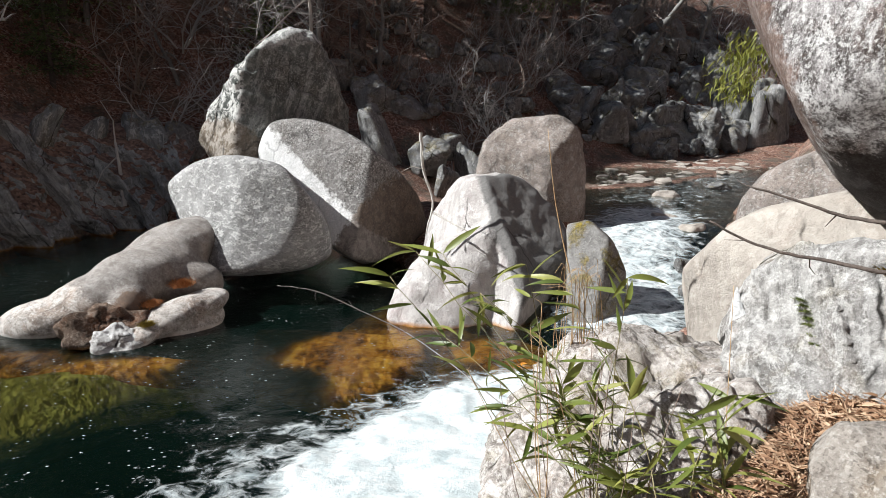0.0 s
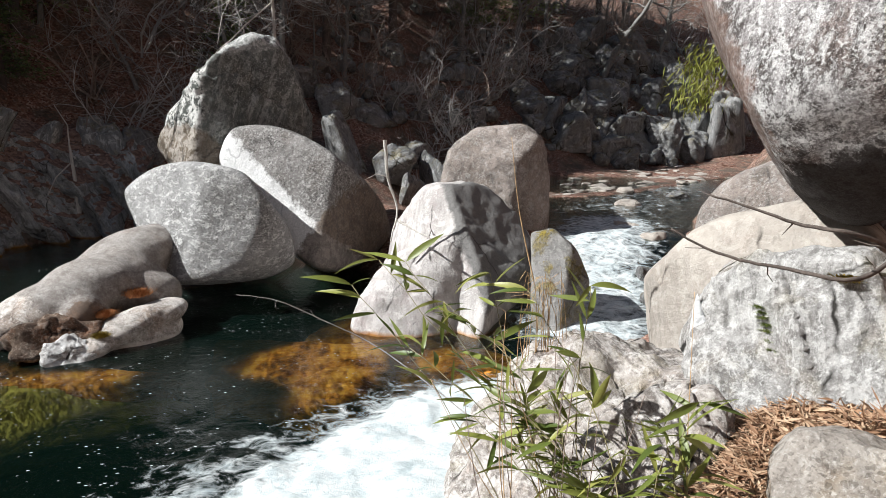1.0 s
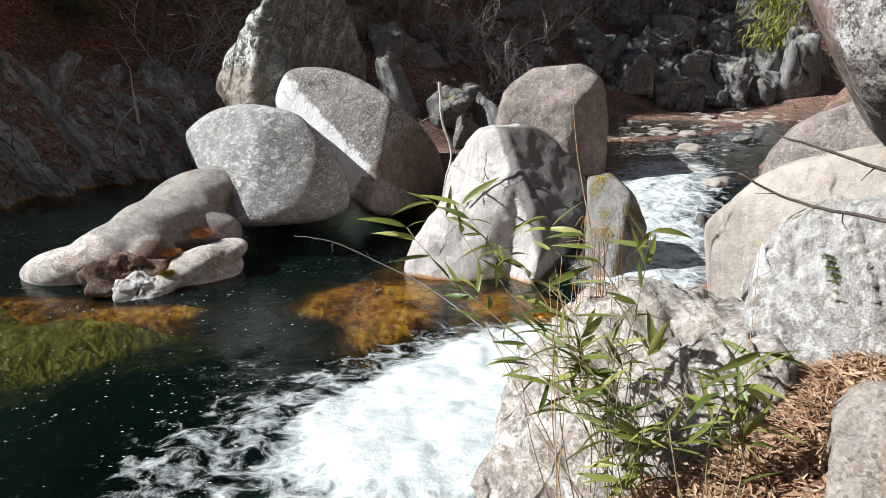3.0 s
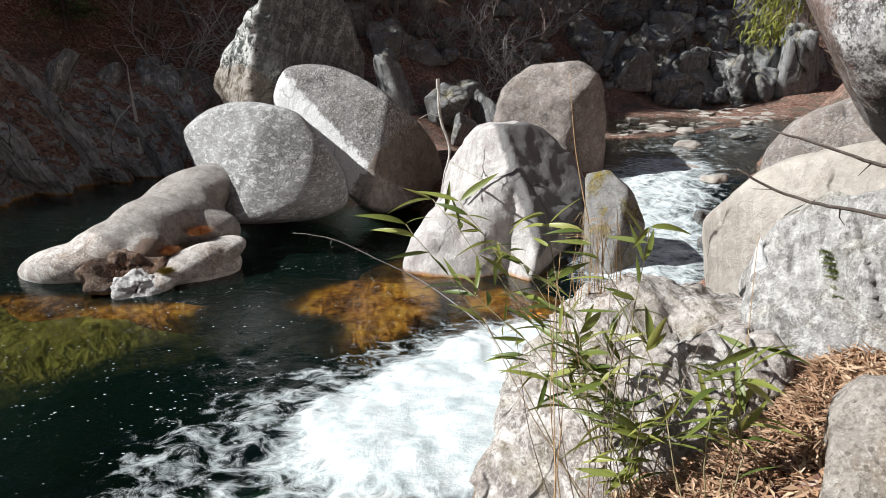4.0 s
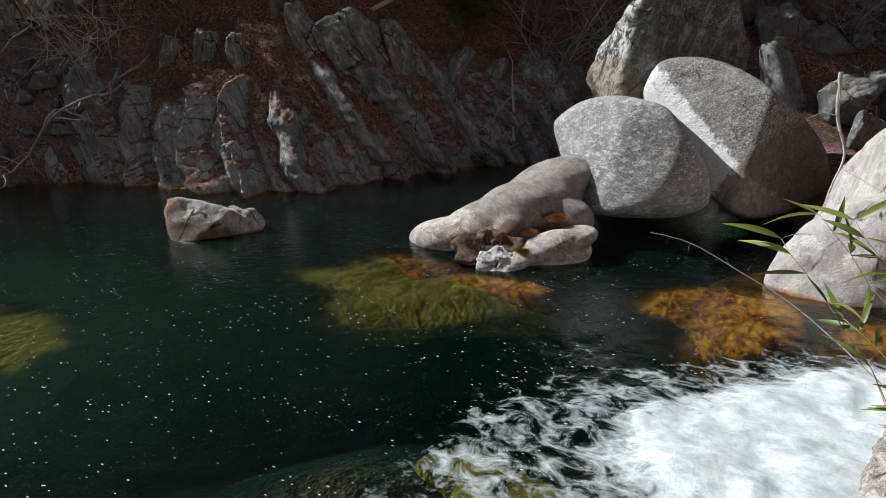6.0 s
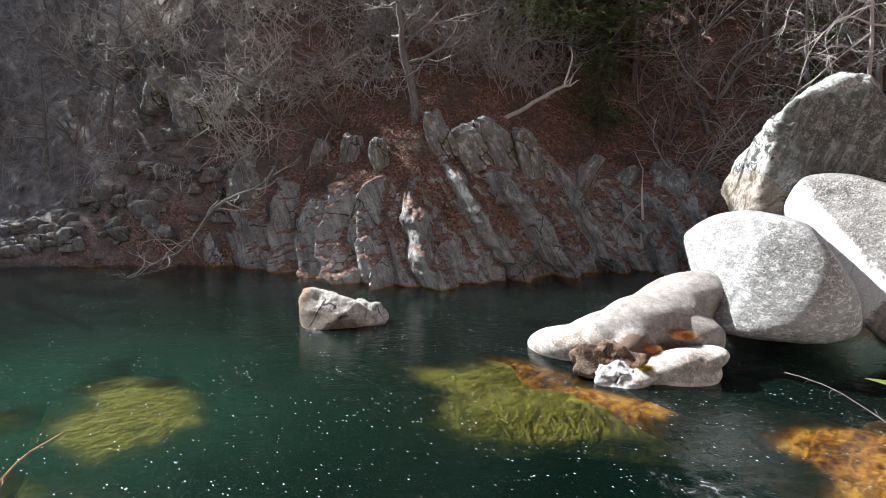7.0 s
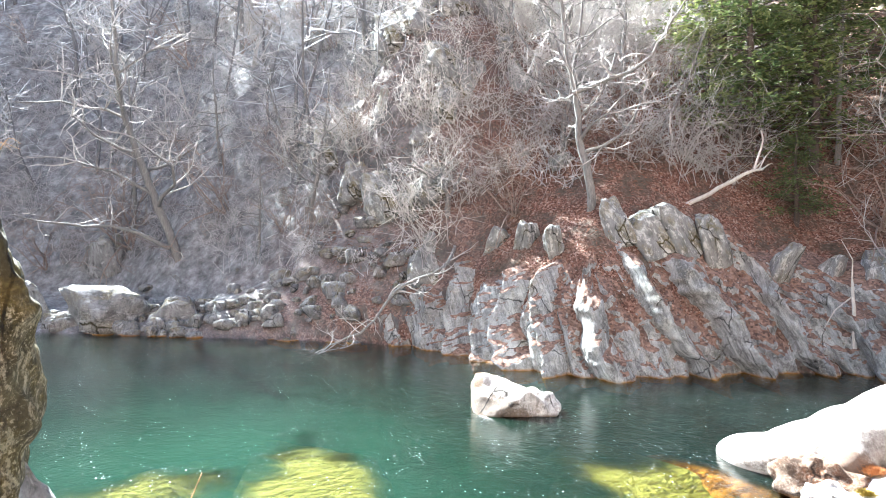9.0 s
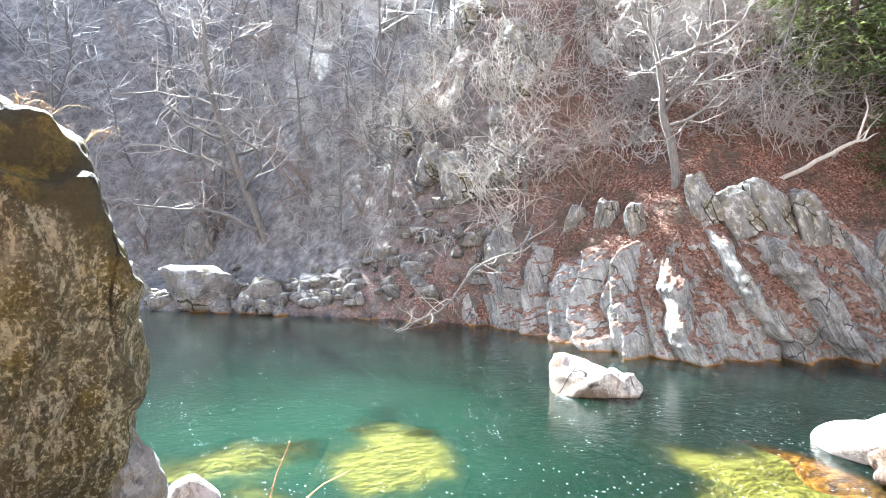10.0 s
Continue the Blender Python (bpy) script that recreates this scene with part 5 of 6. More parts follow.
slim = bare_tree("bare_tree", [(-34.0, 2.5, 2.0), (-34.0, 2.6, 5), (-33.9, 2.5, 8), (-34.0, 2.3, 12)], 0.13, 25, mat_bark, mat_twig, 13, 2.2, 2, 0.3, "slim grey leafless tree of the hillside wood", "leafless trees of the hillside")


bare_tree("bare_tree", [(8.92, 31.18, 4.60), (9.44, 31.02, 5.99), (10.08, 30.82, 7.08), (10.79, 30.58, 8.26), (11.47, 30.33, 9.63)], 0.2, 26, mat_bark, mat_twig_brown, 7, 2.2, 2, 0.4, "grey leaning tree on the shaded back bank")
bare_tree("bare_tree", [(4.64, 29.87, 4.66), (4.99, 29.81, 5.99), (4.71, 29.86, 6.96), (4.83, 29.84, 8.13), (4.41, 29.90, 9.77)], 0.16, 27, mat_bark, mat_twig_brown, 7, 2.2, 2, 0.4, "grey crooked tree on the shaded back bank")
bare_tree("bare_tree", [(-3.45, 23.38, 3.93), (-3.38, 23.39, 5.56), (-3.38, 23.39, 6.86), (-3.31, 23.40, 8.49)], 0.045, 28, mat_bark, mat_twig_brown, 5, 1.0, 1, 0.4, "thin straight sapling on the shaded back bank")
bare_tree("bare_tree", [(-4.12, 24.18, 4.75), (-4.37, 24.14, 6.02), (-4.63, 24.09, 6.97), (-4.86, 24.04, 8.46)], 0.11, 29, mat_bark_dark, mat_twig, 8, 1.8, 2, 0.35, "dark leafless tree behind the pointed boulder")

# Bleached wood colour stands in for sunlight on these hanging twigs.
bare_tree("bare_tree", [(-4.2, 20.6, 2.2), (-4.1, 20.2, 4.5), (-4.0, 19.5, 7.0), (-4.3, 18.7, 9.6), (-4.9, 18.3, 11.5)], 0.07, 30, mat_driftwood, mat_driftwood, 13, 2.2, 2, 0.45, "dead pale tree with hanging twigs, whitened as if in sun", "", [[(-3.6, 19.4, 7.0), (-4.6, 18.5, 7.9), (-5.2, 18.0, 7.5), (-5.5, 17.6, 6.2)], [(-3.9, 19.0, 8.2), (-5.0, 18.3, 9.2), (-6.0, 17.8, 9.0), (-6.5, 17.5, 8.2)], [(-3.5, 19.5, 6.4), (-4.4, 18.6, 6.6), (-4.9, 18.2, 6.0), (-5.1, 17.9, 5.0)], [(-4.2, 18.8, 9.4), (-5.2, 18.2, 8.6), (-5.7, 17.9, 7.6)]], 0.2)

def scatter_trees(sources, rows, group):
    for k, (x, y, turn, size) in enumerate(rows):
        src = sources[k % len(sources)]
        got = copy_thing(src, pose(x, y, height_at(x, y) - 0.2, 0, 0, turn))
        got.scale = (size, size, size)
        tagged(got, group=group)


rng = random.Random(31)
rows = []
while len(rows) < 34:
    x, y = rng.uniform(-62, -17), rng.uniform(-12, 34)
    z = height_at(x, y)
    if z < 2.2 or (x > -26 and y < 12):
        continue
    rows.append((x, y, rng.uniform(0, 360), rng.uniform(0.6, 1.15)))
scatter_trees([slim, slope_tree, mid_tree, slim, far_tree], rows, "leafless trees of the hillside")
scatter_trees([slim, slope_tree, mid_tree], [(-15.2, 15.6, 40, 0.7), (-14.6, 16.6, 140, 0.6), (-16.5, 14.2, 200, 0.7), (-20.5, 15.0, 80, 0.8), (-19.0, 17.5, 10, 0.9), (-23.0, 13.2, 300, 0.8), (-11.5, 21.5, 30, 0.8), (-6.5, 23.0, 110, 0.7), (-2.5, 25.0, 200, 0.7), (3.0, 33.5, 20, 0.8), (7.0, 35.5, 250, 0.9), (12.0, 37.0, 120, 0.9), (16.5, 34.0, 60, 0.8), (-8.5, 21.0, 280, 0.6), (-5.2, 20.2, 15, 0.75), (-4.0, 21.5, 100, 0.9), (-6.3, 21.6, 200, 0.8), (-8.0, 24.0, 40, 0.9), (-5.0, 27.0, 190, 0.9), (-2.0, 30.0, 80, 1.0), (-6.5, 33.0, 300, 1.0), (1.0, 34.0, 10, 1.0), (-3.5, 37.0, 150, 1.1), (2.2, 29.5, 60, 0.7), (6.4, 32.0, 210, 0.8), (-1.2, 27.0, 330, 0.7), (11.0, 34.5, 20, 0.8), (0.2, 31.5, 120, 0.9), (8.3, 36.5, 75, 1.0), (12.5, 33.0, 140, 0.8), (14.0, 36.0, 230, 0.9), (9.8, 33.8, 10, 0.7), (6.0, 35.0, 300, 0.9), (15.5, 32.0, 50, 0.7)], "leafless trees of the hillside")


rng = random.Random(37)
rows = []
while len(rows) < 30:
    x, y = rng.uniform(-38, -17.5), rng.uniform(6, 28)
    if height_at(x, y) > 2.4:
        rows.append((x, y, rng.uniform(0, 360), rng.uniform(0.45, 0.8)))
scatter_trees([mid_tree, slim, slope_tree], rows, "leafless trees of the hillside")


def shrub(seed, material):
    """A leafless bush: many thin stems from one foot."""
    rng = random.Random(seed)
    base = new("bare_shrub")
    stems, twigs = Soup(), Soup()
    for _ in range(7):
        a = rng.uniform(0, 2 * math.pi)
        grow(stems, twigs, (rng.gauss(0, 0.08), rng.gauss(0, 0.08), -0.1), (math.cos(a) * 0.7, math.sin(a) * 0.7, rng.uniform(0.6, 1.3)), rng.uniform(1.3, 2.1), 0.022, 2, rng, 0.3, 0.8, 4)
    stems.v, stems.f = stems.v + twigs.v, stems.f + [tuple(i + len(stems.v) for i in f) for f in twigs.f]
    part("crown", stems.mesh("crown", material), base)
    return tagged(base, "leafless tangled shrub on the leafy slope", "shrub", "shrubs of the hillside")


shrubs = [shrub(201, mat_twig), shrub(202, mat_twig), shrub(203, mat_twig_brown)]
spots = [(1.2, 24.0, 1.5), (0.2, 24.5, 1.3), (2.2, 25.5, 1.4), (-0.8, 23.5, 1.1), (3.4, 27.0, 1.2), (-3.0, 22.5, 1.3), (-6.5, 20.5, 1.0), (0.9, 22.6, 1.0), (-9.5, 20.3, 1.6), (-8.8, 22.0, 1.9), (-10.2, 24.0, 2.2), (-7.5, 23.0, 2.0), (-9.0, 27.0, 2.2), (-6.5, 26.0, 2.0), (-4.5, 24.0, 1.6), (-8.3, 19.3, 1.4), (-7.2, 20.4, 1.5), (-5.6, 19.6, 1.2), (1.6, 22.9, 1.2), (0.4, 21.4, 0.9), (-2.0, 23.6, 1.5), (5.2, 30.2, 1.3), (3.0, 28.0, 1.5), (9.5, 32.0, 1.3)]
for k, sh in enumerate(shrubs):
    x, y, s = spots[k]
    sh.location, sh.scale = (x, y, height_at(x, y)), (s, s, s)
for k, (x, y, s) in enumerate(spots[3:]):
    copy_thing(shrubs[k % 3], pose(x, y, height_at(x, y), 0, 0, 60 * k)).scale = (s, s, s)
count = 0
while count < 110:
    x, y = rng.uniform(-48, -8), rng.uniform(-8, 32)
    z = height_at(x, y)
    if z < 1.3 or (z < 3.5 and x > -17):
        continue
    s = rng.uniform(0.7, 1.6) * (1.0 if x > -25 else 1.4)
    copy_thing(shrubs[(count * 7 + count // 3) % 3 if count % 4 else 2], pose(x, y, z, 0, 0, rng.uniform(0, 360))).scale = (s, s, s)
    count += 1
for k in range(50):
    x, y = rng.uniform(-4, 17), rng.uniform(28, 40)
    s = rng.uniform(0.7, 1.4)
    copy_thing(shrubs[2 if k % 3 else 0], pose(x, y, height_at(x, y), 0, 0, rng.uniform(0, 360))).scale = (s, s, s)


def far_wood(count, seed):
    """The leafless wood high on the hill: thin trunks and twigs, too many to tell apart."""
    rng = random.Random(seed)
    trunks, twigs = Soup(), Soup()
    done = 0
    while done < count:
        x, y = rng.uniform(-90, -23), rng.uniform(-30, 58)
        z = height_at(x, y)
        if z < 4:
            continue
        done += 1
        h = rng.uniform(5, 11)
        lean = Vector((rng.gauss(0.12, 0.14), rng.gauss(0, 0.16), 1))
        p = Vector((x, y, z - 0.3))
        bend = Vector((rng.gauss(0, 0.35), rng.gauss(0, 0.35), 0))
        path = line([p, p + lean * h * 0.35 + bend, p + lean * h * 0.7 - bend * 0.4, p + lean * h], 2)
        thick = rng.uniform(0.05, 0.13)
        trunks.tube(path, taper(7, thick, 0.015), 4)
        for k in range(17):
            u = rng.uniform(0.2, 1)
            q = path[min(int(u * 6), 5)].lerp(path[min(int(u * 6) + 1, 6)], u * 6 % 1)
            a = rng.uniform(0, 6.3)
            d = Vector((math.cos(a), math.sin(a), rng.uniform(0.1, 1.0))).normalized()
            n = rng.uniform(1.0, 3.0) * (1.25 - 0.7 * u)
            mid = q + d * n * 0.5 + Vector((0, 0, rng.gauss(0, 0.2)))
            tip = q + d * n + Vector((rng.gauss(0, 0.35), rng.gauss(0, 0.35), rng.gauss(0.1, 0.25)))
            (trunks if k < 5 else twigs).tube([q, mid, tip], [0.034, 0.024, 0.01], 3)
            for _ in range(3):
                r = mid.lerp(tip, rng.random())
                twigs.tube([r, r + Vector((rng.gauss(0, 0.5), rng.gauss(0, 0.5), rng.gauss(0.25, 0.35)))], [0.018, 0.008], 3)
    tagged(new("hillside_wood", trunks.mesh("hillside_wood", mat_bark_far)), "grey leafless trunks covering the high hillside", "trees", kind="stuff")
    tagged(new("hillside_twigs", twigs.mesh("hillside_twigs", mat_twig_far)), "leafless twigs of the high hillside wood, paled with painted haze", "trees", kind="stuff")


far_wood(560, 33)


def undergrowth(count, seed, west=-46, east=-14, south=-10, north=28, material=mat_brush, tall=1.0, label="grey leafless brush covering the slope between trees"):
    """Low leafless brush over the slope between the trees."""
    rng = random.Random(seed)
    brush = Soup()
    done = 0
    while done < count:
        x, y = rng.uniform(west, east), rng.uniform(south, north)
        z = height_at(x, y)
        if z < 2.0 or z > 24 or (x > -18 and z < 5.0):
            continue
        done += 1
        size = rng.uniform(0.6, 1.5) * tall
        for _ in range(7):
            d = Vector((rng.gauss(0, 0.6), rng.gauss(0, 0.6), 1)).normalized()
            p = Vector((x + rng.gauss(0, 0.3), y + rng.gauss(0, 0.3), z - 0.1))
            mid = p + d * size * 0.5
            tip = mid + (d * 0.5 + Vector((rng.gauss(0, 0.6), rng.gauss(0, 0.6), rng.gauss(0, 0.4)))) * size * 0.6
            brush.tube(line([p, mid, tip], 2, 0.05 * size, rng), taper(5, 0.016, 0.006), 3)
            for _ in range(4):
                q = mid.lerp(tip, rng.random())
                r = q + Vector((rng.gauss(0, 0.3), rng.gauss(0, 0.3), rng.gauss(0.1, 0.25))) * size
                brush.tube([q, q.lerp(r, 0.5) + Vector((rng.gauss(0, 0.07), rng.gauss(0, 0.07), rng.gauss(0, 0.07))), r], [0.010, 0.007, 0.004], 3)
    return tagged(new("undergrowth", brush.mesh("undergrowth", material)), label, "shrubs", kind="stuff")


undergrowth(800, 35)
# The spur's brush is coloured like bleached wood to look sunlit.
undergrowth(230, 36, -27, -17.5, 9.5, 22, mat_driftwood, 1.5, "leafless brush on the rocky spur, whitened as if in sun")
undergrowth(80, 38, -18, -11, 12, 22, mat_twig, 1.5, "pale leafless brush above the cliff")


def evergreen(seed, height, breadth, leaf_mat, tiers=26, label="", trunk_mat=mat_bark_dark, leaf=0.23, bare=0.1):
    """A dense evergreen: a trunk, boughs in uneven tiers, and sprays of small leaves on them."""
    rng = random.Random(seed)
    base = new("evergreen_tree")
    trunk, crown = Soup(), Soup()
    trunk.tube(line([(0, 0, -0.4), (0.1, 0, height * 0.35), (-0.05, 0.1, height * 0.7), (0, 0, height)], 4), taper(13, 0.2, 0.03), 7)
    for t in range(tiers):
        u = bare + (1 - bare) * (t + rng.random()) / tiers
        reach = breadth * (1 - u) ** 0.6 * rng.uniform(0.65, 1.15) + 0.25
        for _ in range(4):
            a = rng.uniform(0, 2 * math.pi)
            way = Vector((math.cos(a), math.sin(a), rng.uniform(-0.15, 0.3)))
            foot = Vector((0, 0, height * u))
            tip = foot + way * reach - Vector((0, 0, reach * 0.18))
            trunk.tube([foot, foot.lerp(tip, 0.5) + Vector((0, 0, 0.1)), tip], [0.03, 0.02, 0.008], 3)
            for _ in range(int(7 + reach * 8)):
                f = rng.uniform(0.2, 1.05)
                p = foot.lerp(tip, f) + Vector((rng.gauss(0, 0.16 * reach), rng.gauss(0, 0.16 * reach), rng.gauss(0, 0.12)))
                for _ in range(3):
                    d = way + Vector((rng.gauss(0, 0.8), rng.gauss(0, 0.8), rng.gauss(-0.2, 0.35)))
                    crown.diamond(p, d, (rng.gauss(0, 0.4), rng.gauss(0, 0.4), 1), leaf * rng.uniform(0.7, 1.4), leaf * 0.45)
    part("trunk", trunk.mesh("trunk", trunk_mat), base)
    part("crown", crown.mesh("crown", leaf_mat, False), base, "dense small leaves")
    return tagged(base, label, "tree", "evergreens of the slope")


green = [evergreen(301, 8.5, 2.8, mat_evergreen, 19, "dense dark evergreen tree on the shaded slope"), evergreen(302, 7.0, 3.0, mat_evergreen, 17, "dense dark evergreen tree on the shaded slope")]
GREENS = [(-11.9, 20.8, 0.8), (-13.2, 19.3, 0.95), (-15.0, 20.4, 1.0), (-13.0, 22.5, 1.2), (-14.2, 26.0, 1.4), (-18.5, 26.0, 1.2), (-17.0, 30.0, 1.5), (-11.3, 18.9, 0.42), (-14.2, 18.6, 0.5), (-15.5, 33.0, 1.6), (5.6, 33.5, 0.7), (3.0, 31.8, 0.55), (-5.8, 21.8, 0.45)]
for k, (x, y, s) in enumerate(GREENS):
    if k < 2:
        green[k].location, green[k].scale = (x, y, height_at(x, y)), (s, s, s)
    else:
        copy_thing(green[k % 2], pose(x, y, height_at(x, y), 0, 0, 70 * k)).scale = (s, s, s)

# Canopies mostly out of view, added to keep sun off the back bank.
tall = evergreen(303, 11.5, 3.3, mat_evergreen, 15, "tall dark evergreen tree shading the back bank", bare=0.38)
for k, (x, y, size) in enumerate([(-3.2, 25.0, 0.9), (-0.8, 28.0, 1.0), (-6.2, 28.5, 1.1), (-7.6, 24.2, 0.85), (-2.5, 32.0, 1.1), (2.2, 33.0, 1.0), (6.2, 36.0, 1.1), (10.5, 37.5, 1.0), (-4.5, 36.0, 1.2), (1.0, 38.0, 1.2), (-9.9, 22.6, 0.85), (-10.8, 27.0, 1.0)]):
    tree = tall if k == 0 else copy_thing(tall, pose(0, 0, 0, 0, 0, 65 * k))
    tree.location, tree.scale = (x, y, height_at(x, y)), (size, size, size)

# the pine high on the hill
rng = random.Random(41)
pine = new("pine_tree")
pine.location = (-30.24, 19.41, 12.6)
soup, tufts = Soup(), Soup()
soup.tube(line([(0, 0, -0.5), (-0.1, -0.2, 2.2), (-0.3, -0.5, 4.2), (-0.6, -0.9, 8)], 4, 0.03, rng), taper(13, 0.26, 0.1), 8)
for foot, tip in [((-0.3, -0.5, 3.9), (0.6, -3.4, 3.2)), ((-0.2, -0.3, 3.0), (0.2, -3.9, 2.1)), ((-0.5, -0.8, 6.2), (-0.2, 2.6, 5.8)), ((-0.6, -0.8, 7.0), (-0.3, -3.4, 6.6)), ((-0.6, -0.9, 8), (-0.4, 1.2, 8.6)), ((-0.6, -0.9, 8), (-1, -2, 9))]:
    a, b = Vector(foot), Vector(tip)
    soup.tube([a, a.lerp(b, 0.5) + Vector((0, 0, 0.2)), b], [0.08, 0.05, 0.02], 4)
    for _ in range(34):
        q = a.lerp(b, rng.uniform(0.35, 1.1)) + Vector((rng.gauss(0, 0.35), rng.gauss(0, 0.35), rng.gauss(0.1, 0.14)))
        for _ in range(22):
            d = Vector((rng.gauss(0, 1), rng.gauss(0, 1), abs(rng.gauss(0.3, 0.6))))
            tufts.diamond(q, d, (0, 0, 1), 0.32, 0.05)
part("trunk", soup.mesh("trunk", mat_pinebark), pine)
part("needles", tufts.mesh("needles", mat_pine, False), pine, "yellow-green needle tufts")
tagged(pine, "red-barked pine with yellow-green tufts on the hillside", "tree")

# ---- dead wood ----
def dead_wood(name, paths, radii, material, label, seed=0, spurs=0, category="branch"):
    """A dead stick: its stem, and each side branch and spur as a part."""
    rng = random.Random(seed)
    o = Vector(paths[0][0])
    ob = None
    for pts, r in zip(paths, radii):
        path = line([Vector(p) - o for p in pts], 5, r * 0.15, rng)
        stem = Soup()
        stem.tube(path, taper(len(path), r, r * 0.4), 6)
        if ob is None:
            ob = new(name, stem.mesh(name, material))
            ob.location = o
        else:
            part("side_branch", stem.mesh("side_branch", material), ob)
        for _ in range(spurs):
            i = rng.randint(1, len(path) - 1)
            spur = Soup()
            grow(spur, spur, path[i], (rng.gauss(0, 1), rng.gauss(0, 1), rng.gauss(0, 1)), rng.uniform(6, 16) * r, r * 0.35, 0, rng, 0.3)
            part("spur", spur.mesh("spur", material), ob)
    return tagged(ob, label, category)


dead_wood("dead_log", [[(-12.97, 15.77, 4.3), (-12.18, 16.39, 4.84), (-11.51, 16.86, 5.3), (-11.2, 17.06, 5.37)], [(-11.39, 16.94, 5.38), (-11.21, 17.06, 6.18), (-11.27, 17.02, 6.5)]], [0.085, 0.035], mat_driftwood, "bleached fallen trunk jutting from the cliff top", 1, 4, "log")
dead_wood("pole", [[(-8.55, 16.9, -0.2), (-8.6, 16.93, 1.2), (-8.68, 16.95, 2.3)]], [0.075], mat_driftwood, "pale dead pole standing at the waterline", 2, 3, "pole")
dead_wood("fallen_branch", [[(-10.13, 15.14, 0.62), (-9.74, 15.39, 0.2), (-9.26, 15.68, -0.1)]], [0.035], mat_driftwood, "pale fallen branch slanting into the water", 3, 3)
dead_wood("dead_log", [[(-27.93, 5.52, 1.75), (-27.77, 6.26, 1.62), (-27.59, 6.98, 1.45)]], [0.12], mat_driftwood, "short bleached log lying on the far rubble", 4, 0, "log")
dead_wood("driftwood", [[(-0.37, 9.52, 2.79), (-0.34, 9.52, 2.26), (-0.21, 9.5, 1.8), (-0.3, 9.4, 1.3)], [(-0.21, 9.5, 1.62), (0.1, 9.2, 1.5), (0.34, 9.0, 1.41)]], [0.028, 0.018], mat_driftwood, "grey driftwood stick caught between boulders", 5, 4)
dead_wood("bare_twig", [[(0.5, 4.3, 0.95), (0.05, 4.5, 1.25), (-0.3, 4.62, 1.46), (-0.63, 4.59, 1.64), (-0.95, 4.53, 1.81), (-1.22, 4.47, 1.87)]], [0.005], mat_twig, "thin bare twig reaching out over the pool", 6, 8)
dead_wood("dark_branch", [[(2.3, 2.9, 2.5), (1.88, 2.62, 2.64), (1.71, 2.73, 2.66), (1.56, 2.82, 2.71), (1.37, 2.92, 2.77)], [(2.3, 2.9, 2.5), (1.9, 2.61, 2.45), (1.68, 2.75, 2.46), (1.51, 2.85, 2.48), (1.36, 2.93, 2.53), (1.23, 2.98, 2.6)]], [0.012, 0.012], mat_bark_dark, "thin dark bare branch hanging before the rocks", 7, 3)
dead_wood("dry_stalk", [[(-2.98, 0.25, 1.55), (-2.95, 0.3, 2.05), (-2.93, 0.4, 2.33)]], [0.006], mat_straw, "thin dry stalk at the water's edge", 8, 1, "stalk")
dead_wood("dry_stalk", [[(-3.05, 0.2, 1.55), (-2.92, 0.45, 2.03), (-2.86, 0.66, 2.17)]], [0.006], mat_straw, "thin dry stalk at the water's edge", 9, 1, "stalk")

# ---- bamboo grass in the foreground ----
rng = random.Random(51)
LEAF_GROUPS = [
    (-0.17, 3.53, 2.33, 6), (-0.32, 3.52, 2.19, 4), (-0.02, 3.43, 2.34, 4), (0.18, 3.32, 2.15, 4), (0.31, 3.32, 2.02, 5), (0.0, 3.33, 1.89, 6), (0.42, 3.3, 2.31, 3), (0.87, 3.0, 2.32, 3), (0.84, 3.01, 1.95, 5), (0.45, 3.0, 1.82, 7),
    (0.71, 2.94, 1.8, 7), (1.23, 2.54, 1.93, 7), (1.02, 2.74, 1.61, 6), (1.22, 2.55, 1.62, 6), (0.66, 2.85, 1.58, 6), (0.86, 2.8, 1.81, 5), (0.33, 3.11, 1.6, 4), (0.82, 2.71, 1.43, 9), (1.11, 2.6, 1.78, 5), (0.56, 3.08, 1.86, 6), (0.6, 3.17, 2.25, 3)]
blades = []
for k in range(6):
    s = Soup()
    s.blade((0, 0, 0), (1, 0, 0), (0, 0, 1), 1.0, 0.12 + 0.025 * (k % 3), 0.0 + 0.09 * k, 5)
    blades.append(s.mesh("leaf", mat_bamboo))
